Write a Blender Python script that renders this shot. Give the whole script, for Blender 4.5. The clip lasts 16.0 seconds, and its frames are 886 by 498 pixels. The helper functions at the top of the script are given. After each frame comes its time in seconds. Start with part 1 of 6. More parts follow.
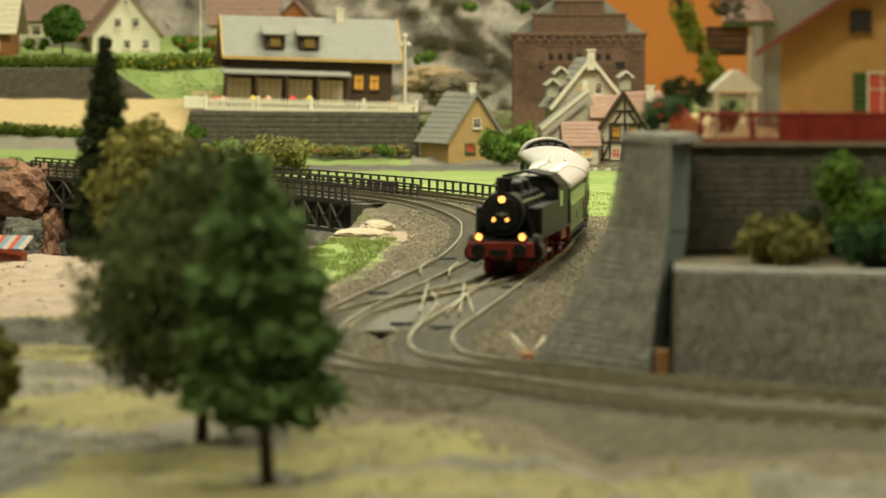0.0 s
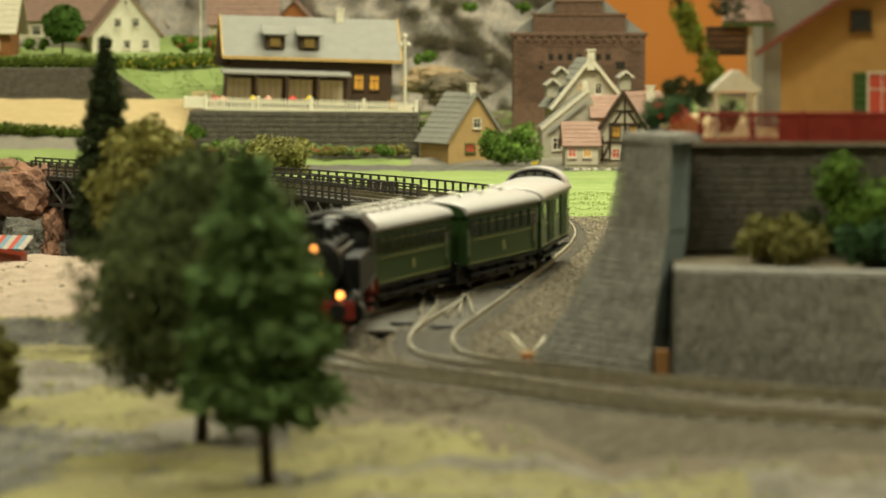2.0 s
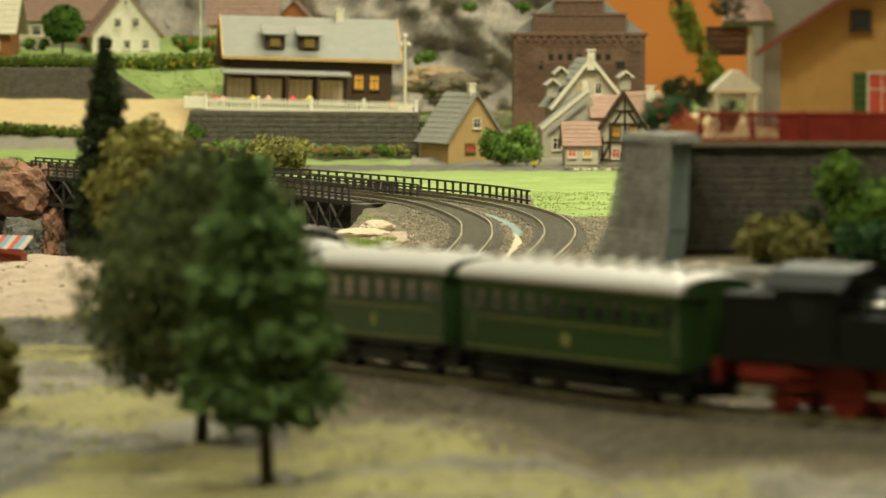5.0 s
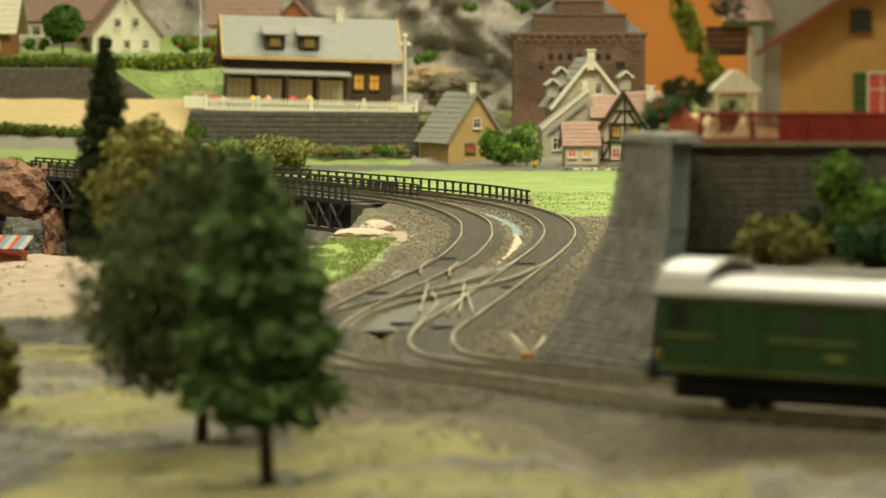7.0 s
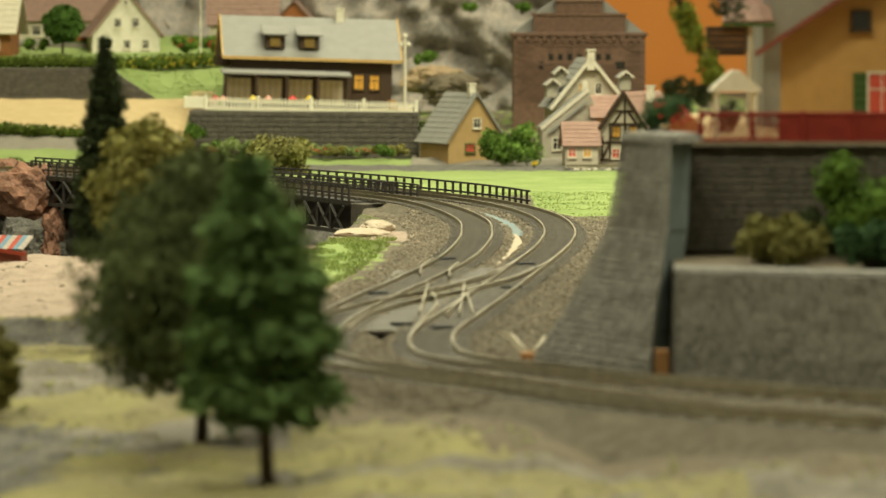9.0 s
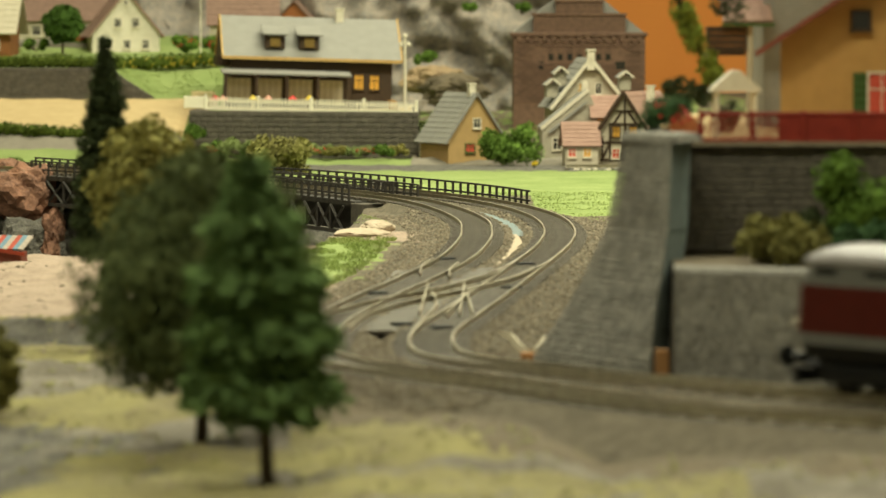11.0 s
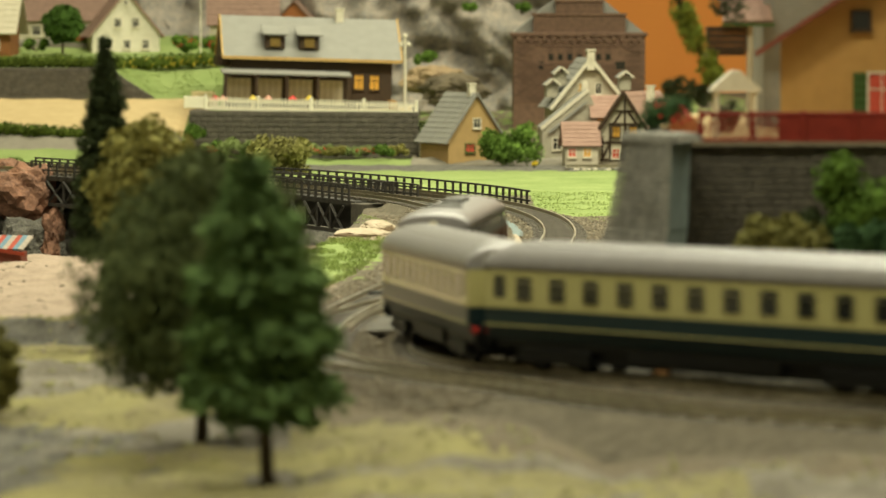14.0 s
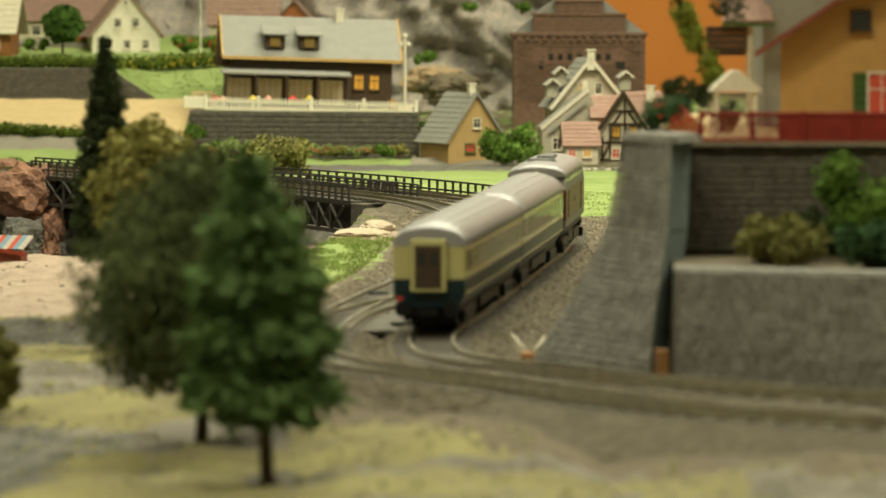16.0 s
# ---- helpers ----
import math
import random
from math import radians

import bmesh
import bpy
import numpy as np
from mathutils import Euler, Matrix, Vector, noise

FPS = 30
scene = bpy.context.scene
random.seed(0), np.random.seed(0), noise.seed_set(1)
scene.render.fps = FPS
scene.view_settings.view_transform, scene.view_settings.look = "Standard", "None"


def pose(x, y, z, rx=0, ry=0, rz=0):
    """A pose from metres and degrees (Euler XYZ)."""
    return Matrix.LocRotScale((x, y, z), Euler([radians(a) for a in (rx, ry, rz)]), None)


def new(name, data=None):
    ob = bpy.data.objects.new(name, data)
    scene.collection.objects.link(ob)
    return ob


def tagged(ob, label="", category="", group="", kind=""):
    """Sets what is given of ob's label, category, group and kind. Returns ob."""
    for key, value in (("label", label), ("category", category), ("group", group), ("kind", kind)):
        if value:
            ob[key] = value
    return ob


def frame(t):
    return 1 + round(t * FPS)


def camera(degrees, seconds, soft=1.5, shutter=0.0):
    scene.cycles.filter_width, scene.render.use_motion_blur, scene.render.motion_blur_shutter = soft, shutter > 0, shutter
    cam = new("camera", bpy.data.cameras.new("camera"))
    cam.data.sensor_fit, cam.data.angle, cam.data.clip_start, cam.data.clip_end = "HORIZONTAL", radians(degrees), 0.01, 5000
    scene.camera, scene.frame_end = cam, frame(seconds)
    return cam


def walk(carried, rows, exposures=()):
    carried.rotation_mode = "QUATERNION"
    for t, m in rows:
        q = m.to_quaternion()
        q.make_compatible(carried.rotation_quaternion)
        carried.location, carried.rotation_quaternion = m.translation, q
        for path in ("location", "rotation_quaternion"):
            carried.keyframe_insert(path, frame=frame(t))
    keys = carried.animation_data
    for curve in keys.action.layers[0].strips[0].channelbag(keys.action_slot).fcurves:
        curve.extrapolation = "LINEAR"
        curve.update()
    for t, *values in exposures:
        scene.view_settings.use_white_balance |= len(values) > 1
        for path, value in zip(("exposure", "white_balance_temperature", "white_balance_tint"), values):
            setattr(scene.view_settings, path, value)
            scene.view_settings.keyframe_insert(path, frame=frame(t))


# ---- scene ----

# Lengths below are in centimetres; U turns them into metres. The railway is H0: gauge 1.65 cm.
U = 0.01
cam = camera(11.93, 16.0, soft=1.5, shutter=0.5)
cam.data.dof.use_dof = True
cam.data.dof.focus_distance = 2.75
cam.data.dof.aperture_fstop = 27.0
EYE = pose(0, 0, 12.9 * U, 90 - 3.12, 0, 0)
walk(cam, [(0.0, EYE), (16.0, EYE)], exposures=[(0.0, 0.0), (16.0, 0.0)])

# ---- light: a hall with warm ceiling lamps ----
world = bpy.data.worlds.new("hall_air")
scene.world = world
world.use_nodes = True
world.node_tree.nodes["Background"].inputs[0].default_value = (1.0, 0.98, 0.76, 1)
world.node_tree.nodes["Background"].inputs[1].default_value = 0.3


def ceiling_lamp(x, y, z, sx, sy, watts):
    d = bpy.data.lights.new("ceiling_light", "AREA")
    d.shape, d.size, d.size_y, d.energy, d.color = "RECTANGLE", sx * U, sy * U, watts, (1.0, 0.985, 0.74)
    ob = new("ceiling_light", d)
    ob.matrix_world = pose(x * U, y * U, z * U)
    return ob


LAMP_Z = 168
for lx, ly, w in ((-60, 60, 25), (80, 50, 9), (-12, 255, 44), (110, 285, 40), (35, 425, 31)):
    ceiling_lamp(lx, ly, LAMP_Z, 120, 24, w)

# ---- materials ----


def links(m):
    return m.node_tree.nodes, m.node_tree.links


def material(name, a, b=None, rough=0.8, scale=4.0, fine=30.0, bump=0.3, metal=0.0, relief=0.02, spec=0.3, contrast=0.5, stretch=None, island=0.0, weight=1.0):
    """Two colours mixed by a coarse and a fine noise, with relief; scale and fine in waves per centimetre."""
    m = bpy.data.materials.new(name)
    m.use_nodes = True
    n, l = links(m)
    p = n["Principled BSDF"]
    b = b or tuple(min(1, c * 0.7) for c in a)
    tc = n.new("ShaderNodeTexCoord")
    mp = n.new("ShaderNodeMapping")
    k = 100.0
    st = stretch or (1, 1, 1)
    mp.inputs["Scale"].default_value = (k * st[0], k * st[1], k * st[2])
    l.new(tc.outputs["Object"], mp.inputs[0])
    n1, n2 = n.new("ShaderNodeTexNoise"), n.new("ShaderNodeTexNoise")
    n1.inputs["Scale"].default_value, n1.inputs["Detail"].default_value = scale, 4
    n2.inputs["Scale"].default_value, n2.inputs["Detail"].default_value = fine, 3
    l.new(mp.outputs[0], n1.inputs["Vector"])
    l.new(mp.outputs[0], n2.inputs["Vector"])
    add = n.new("ShaderNodeMath")
    add.operation = "MULTIPLY_ADD"
    add.inputs[1].default_value = weight
    l.new(n2.outputs[0], add.inputs[0])
    l.new(n1.outputs[0], add.inputs[2])
    rng = n.new("ShaderNodeMapRange")
    mid = 0.5 + 0.5 * weight
    rng.inputs[1].default_value, rng.inputs[2].default_value = mid - contrast * 0.5, mid + contrast * 0.5
    l.new(add.outputs[0], rng.inputs[0])
    mix = n.new("ShaderNodeMix")
    mix.data_type = "RGBA"
    mix.inputs["A"].default_value, mix.inputs["B"].default_value = (*a, 1), (*b, 1)
    l.new(rng.outputs[0], mix.inputs["Factor"])
    out = mix.outputs["Result"]
    if island:
        oi, geo = n.new("ShaderNodeObjectInfo"), n.new("ShaderNodeNewGeometry")
        s = n.new("ShaderNodeMath")
        s.operation = "ADD"
        l.new(oi.outputs["Random"], s.inputs[0])
        l.new(geo.outputs["Random Per Island"], s.inputs[1])
        r2 = n.new("ShaderNodeMapRange")
        r2.inputs[2].default_value = 2.0
        r2.inputs[3].default_value, r2.inputs[4].default_value = 1 - island, 1 + island
        l.new(s.outputs[0], r2.inputs[0])
        hs = n.new("ShaderNodeHueSaturation")
        l.new(r2.outputs[0], hs.inputs["Value"])
        l.new(out, hs.inputs["Color"])
        out = hs.outputs[0]
    l.new(out, p.inputs["Base Color"])
    p.inputs["Roughness"].default_value, p.inputs["Metallic"].default_value = rough, metal
    p.inputs["Specular IOR Level"].default_value = spec
    if bump:
        bp = n.new("ShaderNodeBump")
        bp.inputs["Strength"].default_value, bp.inputs["Distance"].default_value = bump, relief * U
        l.new(add.outputs[0], bp.inputs["Height"])
        l.new(bp.outputs[0], p.inputs["Normal"])
    return m


def glowing(name, colour, power):
    m = bpy.data.materials.new(name)
    m.use_nodes = True
    p = links(m)[0]["Principled BSDF"]
    p.inputs["Base Color"].default_value = (*colour, 1)
    p.inputs["Emission Color"].default_value = (*colour, 1)
    p.inputs["Emission Strength"].default_value = power
    return m


def glass(name, tint):
    m = bpy.data.materials.new(name)
    m.use_nodes = True
    p = links(m)[0]["Principled BSDF"]
    p.inputs["Base Color"].default_value = (*tint, 1)
    p.inputs["Roughness"].default_value, p.inputs["Specular IOR Level"].default_value = 0.08, 0.6
    return m


M_BALLAST = material("ballast", (0.185, 0.155, 0.105), (0.088, 0.074, 0.05), 0.95, 2.0, 14, 1.0, relief=0.12, contrast=0.6)
M_BEDGREY = material("grey_track_bed", (0.19, 0.175, 0.14), (0.11, 0.10, 0.08), 0.6, 3, 25, 0.4)
M_SLEEPER = material("brown_sleeper", (0.13, 0.112, 0.08), (0.08, 0.068, 0.05), 0.6, 3, 30, 0.4, island=0.25)
M_RAIL = material("nickel_rail", (0.54, 0.49, 0.37), (0.30, 0.265, 0.19), 0.38, 2, 20, 0.1, metal=1.0)
M_IRON = material("dark_bridge_iron", (0.07, 0.062, 0.05), (0.034, 0.03, 0.025), 0.6, 2, 20, 0.3)
M_STONE = material("grey_cast_stone", (0.29, 0.275, 0.235), (0.15, 0.14, 0.118), 0.9, 1.5, 9, 0.9, relief=0.09, contrast=0.6, island=0.24)
M_STONE_DARK = material("dark_stone_wall", (0.135, 0.118, 0.09), (0.078, 0.068, 0.052), 0.9, 2, 12, 0.6, relief=0.05, island=0.2)
M_MORTAR = material("dull_joint", (0.15, 0.14, 0.115), None, 0.95, 3, 25, 0.5)
M_SLATEBLUE = material("blue_grey_cardboard", (0.19, 0.235, 0.228), None, 0.85, 2, 15, 0.3)
M_RED = material("dark_red_parapet", (0.27, 0.03, 0.016), (0.2, 0.02, 0.012), 0.5, 2, 20, 0.2)
M_OCHRE = material("ochre_plaster", (0.48, 0.275, 0.085), (0.41, 0.23, 0.07), 0.8, 1.5, 30, 0.25)
M_TILE = material("red_roof_tile", (0.25, 0.07, 0.04), (0.18, 0.05, 0.03), 0.7, 2, 15, 0.3, island=0.2)
M_SHUTTER = material("green_shutter", (0.06, 0.12, 0.03), None, 0.6)
M_CURTAIN = material("red_window", (0.65, 0.10, 0.06), (0.5, 0.07, 0.04), 0.6)
M_WHITE = material("ivory_plastic", (0.74, 0.68, 0.53), (0.62, 0.56, 0.42), 0.55, 2, 20, 0.15)
M_IVORY = material("ivory_fence_paint", (0.86, 0.80, 0.62), (0.76, 0.70, 0.53), 0.5, 2, 20, 0.1)
M_CREAM = material("cream_plaster", (0.54, 0.48, 0.35), (0.46, 0.40, 0.29), 0.8, 2, 25, 0.2)
M_ROOFGREY = material("grey_slate_roof", (0.27, 0.26, 0.225), (0.23, 0.22, 0.19), 0.75, 1.0, 18, 0.3, island=0.12)
M_DARKWOOD = material("dark_timber", (0.07, 0.042, 0.022), (0.035, 0.022, 0.012), 0.7, 2, 20, 0.4, stretch=(4, 4, 1))
M_YELLOWWIN = material("yellow_window", (0.75, 0.40, 0.06), (0.6, 0.3, 0.05), 0.4)
M_PINKROOF = material("faded_pink_roof", (0.33, 0.205, 0.155), (0.25, 0.15, 0.11), 0.8, 1.5, 18, 0.3, island=0.12)
M_BRICK = material("dark_red_brick", (0.165, 0.095, 0.062), (0.10, 0.058, 0.04), 0.85, 2, 18, 0.4, island=0.3)
M_ORANGE = material("orange_room_wall", (0.62, 0.22, 0.045), (0.55, 0.19, 0.038), 0.85, 0.05, 4, 0.1)
M_ROCK = material("grey_plaster_rock", (0.33, 0.275, 0.215), (0.175, 0.165, 0.145), 0.9, 0.4, 2, 0.8, relief=0.2, contrast=0.7, weight=1.4)
M_REDROCK = material("red_brown_rock", (0.29, 0.145, 0.088), (0.12, 0.064, 0.042), 0.9, 0.6, 5, 0.8, relief=0.2)
M_TRUNK = material("brown_bark", (0.10, 0.075, 0.045), (0.05, 0.038, 0.024), 0.9, 4, 20, 0.6)
M_FIR = material("dark_green_flock", (0.21, 0.32, 0.11), (0.075, 0.13, 0.042), 0.95, 3, 20, 0.8, relief=0.05, island=0.35, spec=0.1)
M_FLOCK = material("olive_green_flock", (0.155, 0.18, 0.07), (0.052, 0.072, 0.027), 0.95, 3, 20, 0.8, relief=0.05, island=0.35, spec=0.1)
M_CONIFER = material("deep_green_needles", (0.075, 0.095, 0.04), (0.035, 0.048, 0.02), 0.95, 3, 20, 0.8, island=0.3, spec=0.1)
M_OLIVETREE = material("yellow_olive_foam", (0.38, 0.35, 0.11), (0.2, 0.185, 0.05), 0.95, 3, 20, 0.8, island=0.35, spec=0.1)
M_OLIVE = material("olive_foam_foliage", (0.26, 0.24, 0.08), (0.13, 0.125, 0.036), 0.95, 3, 20, 0.8, island=0.35, spec=0.1)
M_BUSH = material("bright_green_foliage", (0.15, 0.24, 0.04), (0.07, 0.13, 0.022), 0.95, 3, 20, 0.8, island=0.35, spec=0.1)
M_HEDGE = material("hedge_green_flock", (0.10, 0.13, 0.02), (0.05, 0.075, 0.012), 0.95, 2, 15, 0.9, island=0.3, spec=0.1)
M_GRASS = material("bright_static_grass", (0.27, 0.325, 0.118), (0.175, 0.23, 0.073), 0.95, 0.22, 6, 1.0, relief=0.08, spec=0.1)
M_SAND = material("sand", (0.50, 0.375, 0.195), (0.43, 0.315, 0.155), 0.95, 0.8, 14, 0.5, relief=0.04)
M_PALEROCK = material("pale_plaster", (0.38, 0.29, 0.215), (0.23, 0.17, 0.122), 0.95, 0.7, 6, 0.7, relief=0.08)
M_ROAD = material("grey_road", (0.23, 0.205, 0.155), (0.17, 0.15, 0.115), 0.9, 1, 14, 0.3)
M_BLACK = material("black_loco_paint", (0.005, 0.005, 0.0047), (0.009, 0.0088, 0.008), 0.45, 3, 25, 0.1, spec=0.2)
M_REDLOCO = material("signal_red_frame", (0.20, 0.017, 0.009), (0.13, 0.012, 0.007), 0.45, 3, 25, 0.1)
M_GREEN = material("bottle_green_coach", (0.03, 0.06, 0.018), (0.022, 0.046, 0.014), 0.36, 2, 25, 0.04, spec=0.16)
M_LINE = material("pale_yellow_lining", (0.24, 0.24, 0.08), None, 0.5)
M_SILVERROOF = material("silver_grey_coach_roof", (0.52, 0.485, 0.47), (0.45, 0.42, 0.405), 0.3, 2, 20, 0.1, spec=0.5)
M_GREYROOF = material("warm_grey_coach_roof", (0.29, 0.27, 0.265), (0.24, 0.225, 0.22), 0.34, 2, 20, 0.1, spec=0.5)
M_BEIGE = material("ivory_coach_side", (0.46, 0.42, 0.18), (0.42, 0.38, 0.16), 0.2, 2, 25, 0.04, spec=0.5)
M_BLUE = material("ocean_blue_coach_side", (0.009, 0.023, 0.026), (0.007, 0.019, 0.022), 0.34, 2, 25, 0.04, spec=0.3)
M_WINE = material("wine_red_loco", (0.07, 0.009, 0.006), (0.056, 0.0075, 0.005), 0.38, 2, 25, 0.04, spec=0.2)
M_GREYBAND = material("grey_loco_band", (0.13, 0.125, 0.11), None, 0.45)
M_STEEL = material("bright_steel", (0.55, 0.52, 0.46), (0.4, 0.38, 0.33), 0.3, 3, 20, 0.1, metal=1.0)
M_PANE = glass("dark_pane", (0.02, 0.02, 0.018))
M_LIGHT = glowing("lit_headlight", (1.0, 0.36, 0.07), 3.6)

M_FORE = material("moss_and_earth", (0.265, 0.24, 0.1), (0.175, 0.15, 0.085), 0.95, 0.3, 4, 0.9, relief=0.15, contrast=0.4, weight=0.6, spec=0.1)
M_BARE = material("bare_grey_plaster", (0.25, 0.225, 0.18), (0.12, 0.105, 0.08), 0.95, 0.35, 3.5, 0.9, relief=0.2, contrast=0.5, spec=0.1)
M_CLIFFEDGE = material("broken_rock_edge", (0.20, 0.185, 0.15), (0.07, 0.065, 0.055), 0.95, 1.2, 8, 0.9, relief=0.2)
M_CHALK = material("pale_sandy_plaster", (0.47, 0.385, 0.28), (0.36, 0.29, 0.2), 0.95, 0.9, 7, 0.6, relief=0.06)
M_EARTH = material("brown_earth", (0.17, 0.135, 0.085), (0.10, 0.08, 0.052), 0.95, 0.8, 9, 0.8, relief=0.1)

# ---- mesh tools ----


def box(bm, c, s, rz=0.0, rx=0.0, ry=0.0, bevel=0.0):
    m = Matrix.Translation(c) @ Euler((radians(rx), radians(ry), radians(rz))).to_matrix().to_4x4() @ Matrix.Diagonal((*s, 1))
    r = bmesh.ops.create_cube(bm, size=1.0, matrix=m)
    if bevel:
        es = list({e for v in r["verts"] for e in v.link_edges})
        bmesh.ops.bevel(bm, geom=es, offset=bevel, segments=1, affect="EDGES", profile=0.5)
    return bm


def rod(bm, a, b, r0, r1=None, n=8):
    a, b = Vector(a), Vector(b)
    d = b - a
    m = Matrix.Translation((a + b) / 2) @ d.to_track_quat("Z", "Y").to_matrix().to_4x4()
    bmesh.ops.create_cone(bm, cap_ends=True, segments=n, radius1=r0, radius2=r0 if r1 is None else r1, depth=d.length, matrix=m)
    return bm


def ball(bm, c, r, sub=2, s=(1, 1, 1)):
    bmesh.ops.create_icosphere(bm, subdivisions=sub, radius=r, matrix=Matrix.Translation(c) @ Matrix.Diagonal((*s, 1)))
    return bm


def prism(bm, pts, axis, a, b):
    """Extrude a closed outline along an axis (0 x, 1 y, 2 z) from a to b; pts hold the two other coordinates in order."""
    def at(p, t):
        v = list(p)
        v.insert(axis, t)
        return v
    lo, hi = [bm.verts.new(at(p, a)) for p in pts], [bm.verts.new(at(p, b)) for p in pts]
    n = len(pts)
    bm.faces.new(lo)
    bm.faces.new(hi[::-1])
    for i in range(n):
        bm.faces.new((lo[i], hi[i], hi[(i + 1) % n], lo[(i + 1) % n]))
    bmesh.ops.recalc_face_normals(bm, faces=bm.faces)
    return bm


def data(name, bm, *mats, smooth=False):
    me = bpy.data.meshes.new(name)
    bm.transform(Matrix.Scale(U, 4))
    bm.to_mesh(me)
    bm.free()
    for m in mats:
        me.materials.append(m)
    if smooth:
        me.shade_smooth()
    return me


def part(name, bm, mat, parent=None, label="", at=None, smooth=False):
    me = bm if isinstance(bm, bpy.types.Mesh) else data(name, bm, mat, smooth=smooth)
    ob = new(name, me)
    ob.parent = parent
    if at is not None:
        ob.matrix_basis = at
    return tagged(ob, label)


def cpose(x, y, z, rx=0, ry=0, rz=0):
    return pose(x * U, y * U, z * U, rx, ry, rz)


def thing(name, at, label, category, group="", kind=""):
    ob = new(name)
    ob.empty_display_size = 0.01
    ob.matrix_basis = at
    return tagged(ob, label, category, group, kind)


def B():
    return bmesh.new()


# ---- the two tracks in plan; they climb gently on both sides of the points ----


def climb(y):
    return max(0.0, 0.0105 * (y - 173.0), min(0.64, 0.03 * (165.0 - y)))


def smooth_path(pts, step=0.5):
    out = []
    p = [Vector(q) for q in pts]
    p = [2 * p[0] - p[1]] + p + [2 * p[-1] - p[-2]]
    for i in range(1, len(p) - 2):
        n = max(2, int((p[i + 1] - p[i]).length / step))
        for k in range(n):
            t = k / n
            a, b, c, d = p[i - 1], p[i], p[i + 1], p[i + 2]
            out.append(0.5 * ((2 * b) + (c - a) * t + (2 * a - 5 * b + 4 * c - d) * t * t + (3 * b - a - 3 * c + d) * t ** 3))
    out.append(p[-2])
    return out


FAR2 = [(-170, 372), (-110, 366), (-60, 358), (-20.25, 313.78), (-12.33, 304.27), (-6.46, 295.31), (-1.68, 286.87), (2.08, 278.19), (4.69, 268.71), (6.32, 257.43), (6.74, 245.41), (6.24, 233.97), (5.05, 221.30), (3.55, 207.96), (2.03, 194.75), (0.76, 184.34), (-0.19, 176.67)]
FAR1 = [(-170, 366), (-110, 360), (-60, 351), (-19.91, 308.52), (-13.80, 300.95), (-8.73, 292.19), (-4.69, 283.92), (-1.62, 276.11), (0.57, 264.84), (1.76, 253.88), (1.96, 245.41), (1.68, 233.97), (0.59, 219.54), (-1.21, 206.40), (-3.01, 194.75), (-4.31, 185.58), (-5.00, 178.67)]
NEAR2 = [(-0.48, 171.54), (-0.36, 166.52), (0.28, 160.92), (1.28, 157.24), (2.61, 154.04), (5.17, 148.60), (6.64, 146.02), (11.00, 140.60), (14.40, 137.78), (22, 129.5), (34, 125), (50, 122.9), (80, 122.4), (140, 122.4), (200, 122.4), (300, 122.4), (380, 122.4)]
NEAR1 = [(-5.21, 171.54), (-5.12, 165.67), (-4.34, 159.56), (-2.96, 154.36), (-0.90, 149.48), (2.28, 142.72), (5.08, 138.04), (7.32, 134.87), (9.33, 132.75), (13.55, 129.60), (22, 122.4), (34, 118.6), (50, 117.2), (80, 116.8), (140, 116.8), (200, 116.8), (300, 116.8), (380, 116.8)]
TRACK2 = smooth_path(FAR2 + NEAR2)
TRACK1 = smooth_path(FAR1 + NEAR1)
CROSS = smooth_path(FAR2[:13] + [(3.23, 208.74), (0.96, 200.04), (-1.39, 193.72), (-3.23, 187.79), (-4.45, 181.31)] + NEAR1[1:])


def lengths(path):
    s = [0.0]
    for a, b in zip(path, path[1:]):
        s.append(s[-1] + (b - a).length)
    return s


LEN1, LEN2, LENC = lengths(TRACK1), lengths(TRACK2), lengths(CROSS)


def on_path(path, lens, s):
    i = int(np.clip(np.searchsorted(lens, s) - 1, 0, len(path) - 2))
    t = (s - lens[i]) / max(1e-6, lens[i + 1] - lens[i])
    return path[i].lerp(path[i + 1], t)


def track_distance(x, y):
    return min(np.min(np.hypot(T1A[:, 0] - x, T1A[:, 1] - y)), np.min(np.hypot(T2A[:, 0] - x, T2A[:, 1] - y)))


T1A = np.array([tuple(p) for p in TRACK1 if -40 < p.x < 60])[::2]
T2A = np.array([tuple(p) for p in TRACK2 if -40 < p.x < 60])[::2]

# ---- ground: one sheet ----


def ramp(v, a, b):
    return min(1.0, max(0.0, (v - a) / (b - a)))


def step3(v, a, b):
    t = ramp(v, a, b)
    return t * t * (3 - 2 * t)


def stairs(v, knots):
    for (a, za), (b, zb) in zip(knots, knots[1:]):
        if v < b:
            return za + (zb - za) * ramp(v, a, b)
    return knots[-1][1]


HILL = [(395, 0.1), (400, 0.6), (404, 2.3), (416, 4.7), (417, 5.3), (428, 8.0), (440, 8.7), (452, 9.2), (458, 10.2), (470, 10.5), (560, 13)]


def gorge_edge(y):
    return -6.2 + (y - 250) * 0.045 + 0.6 * 1.2 * noise.noise((y * 0.11, 3.3, 0)) + 0.5 * noise.noise((y * 0.4, 8, 0))


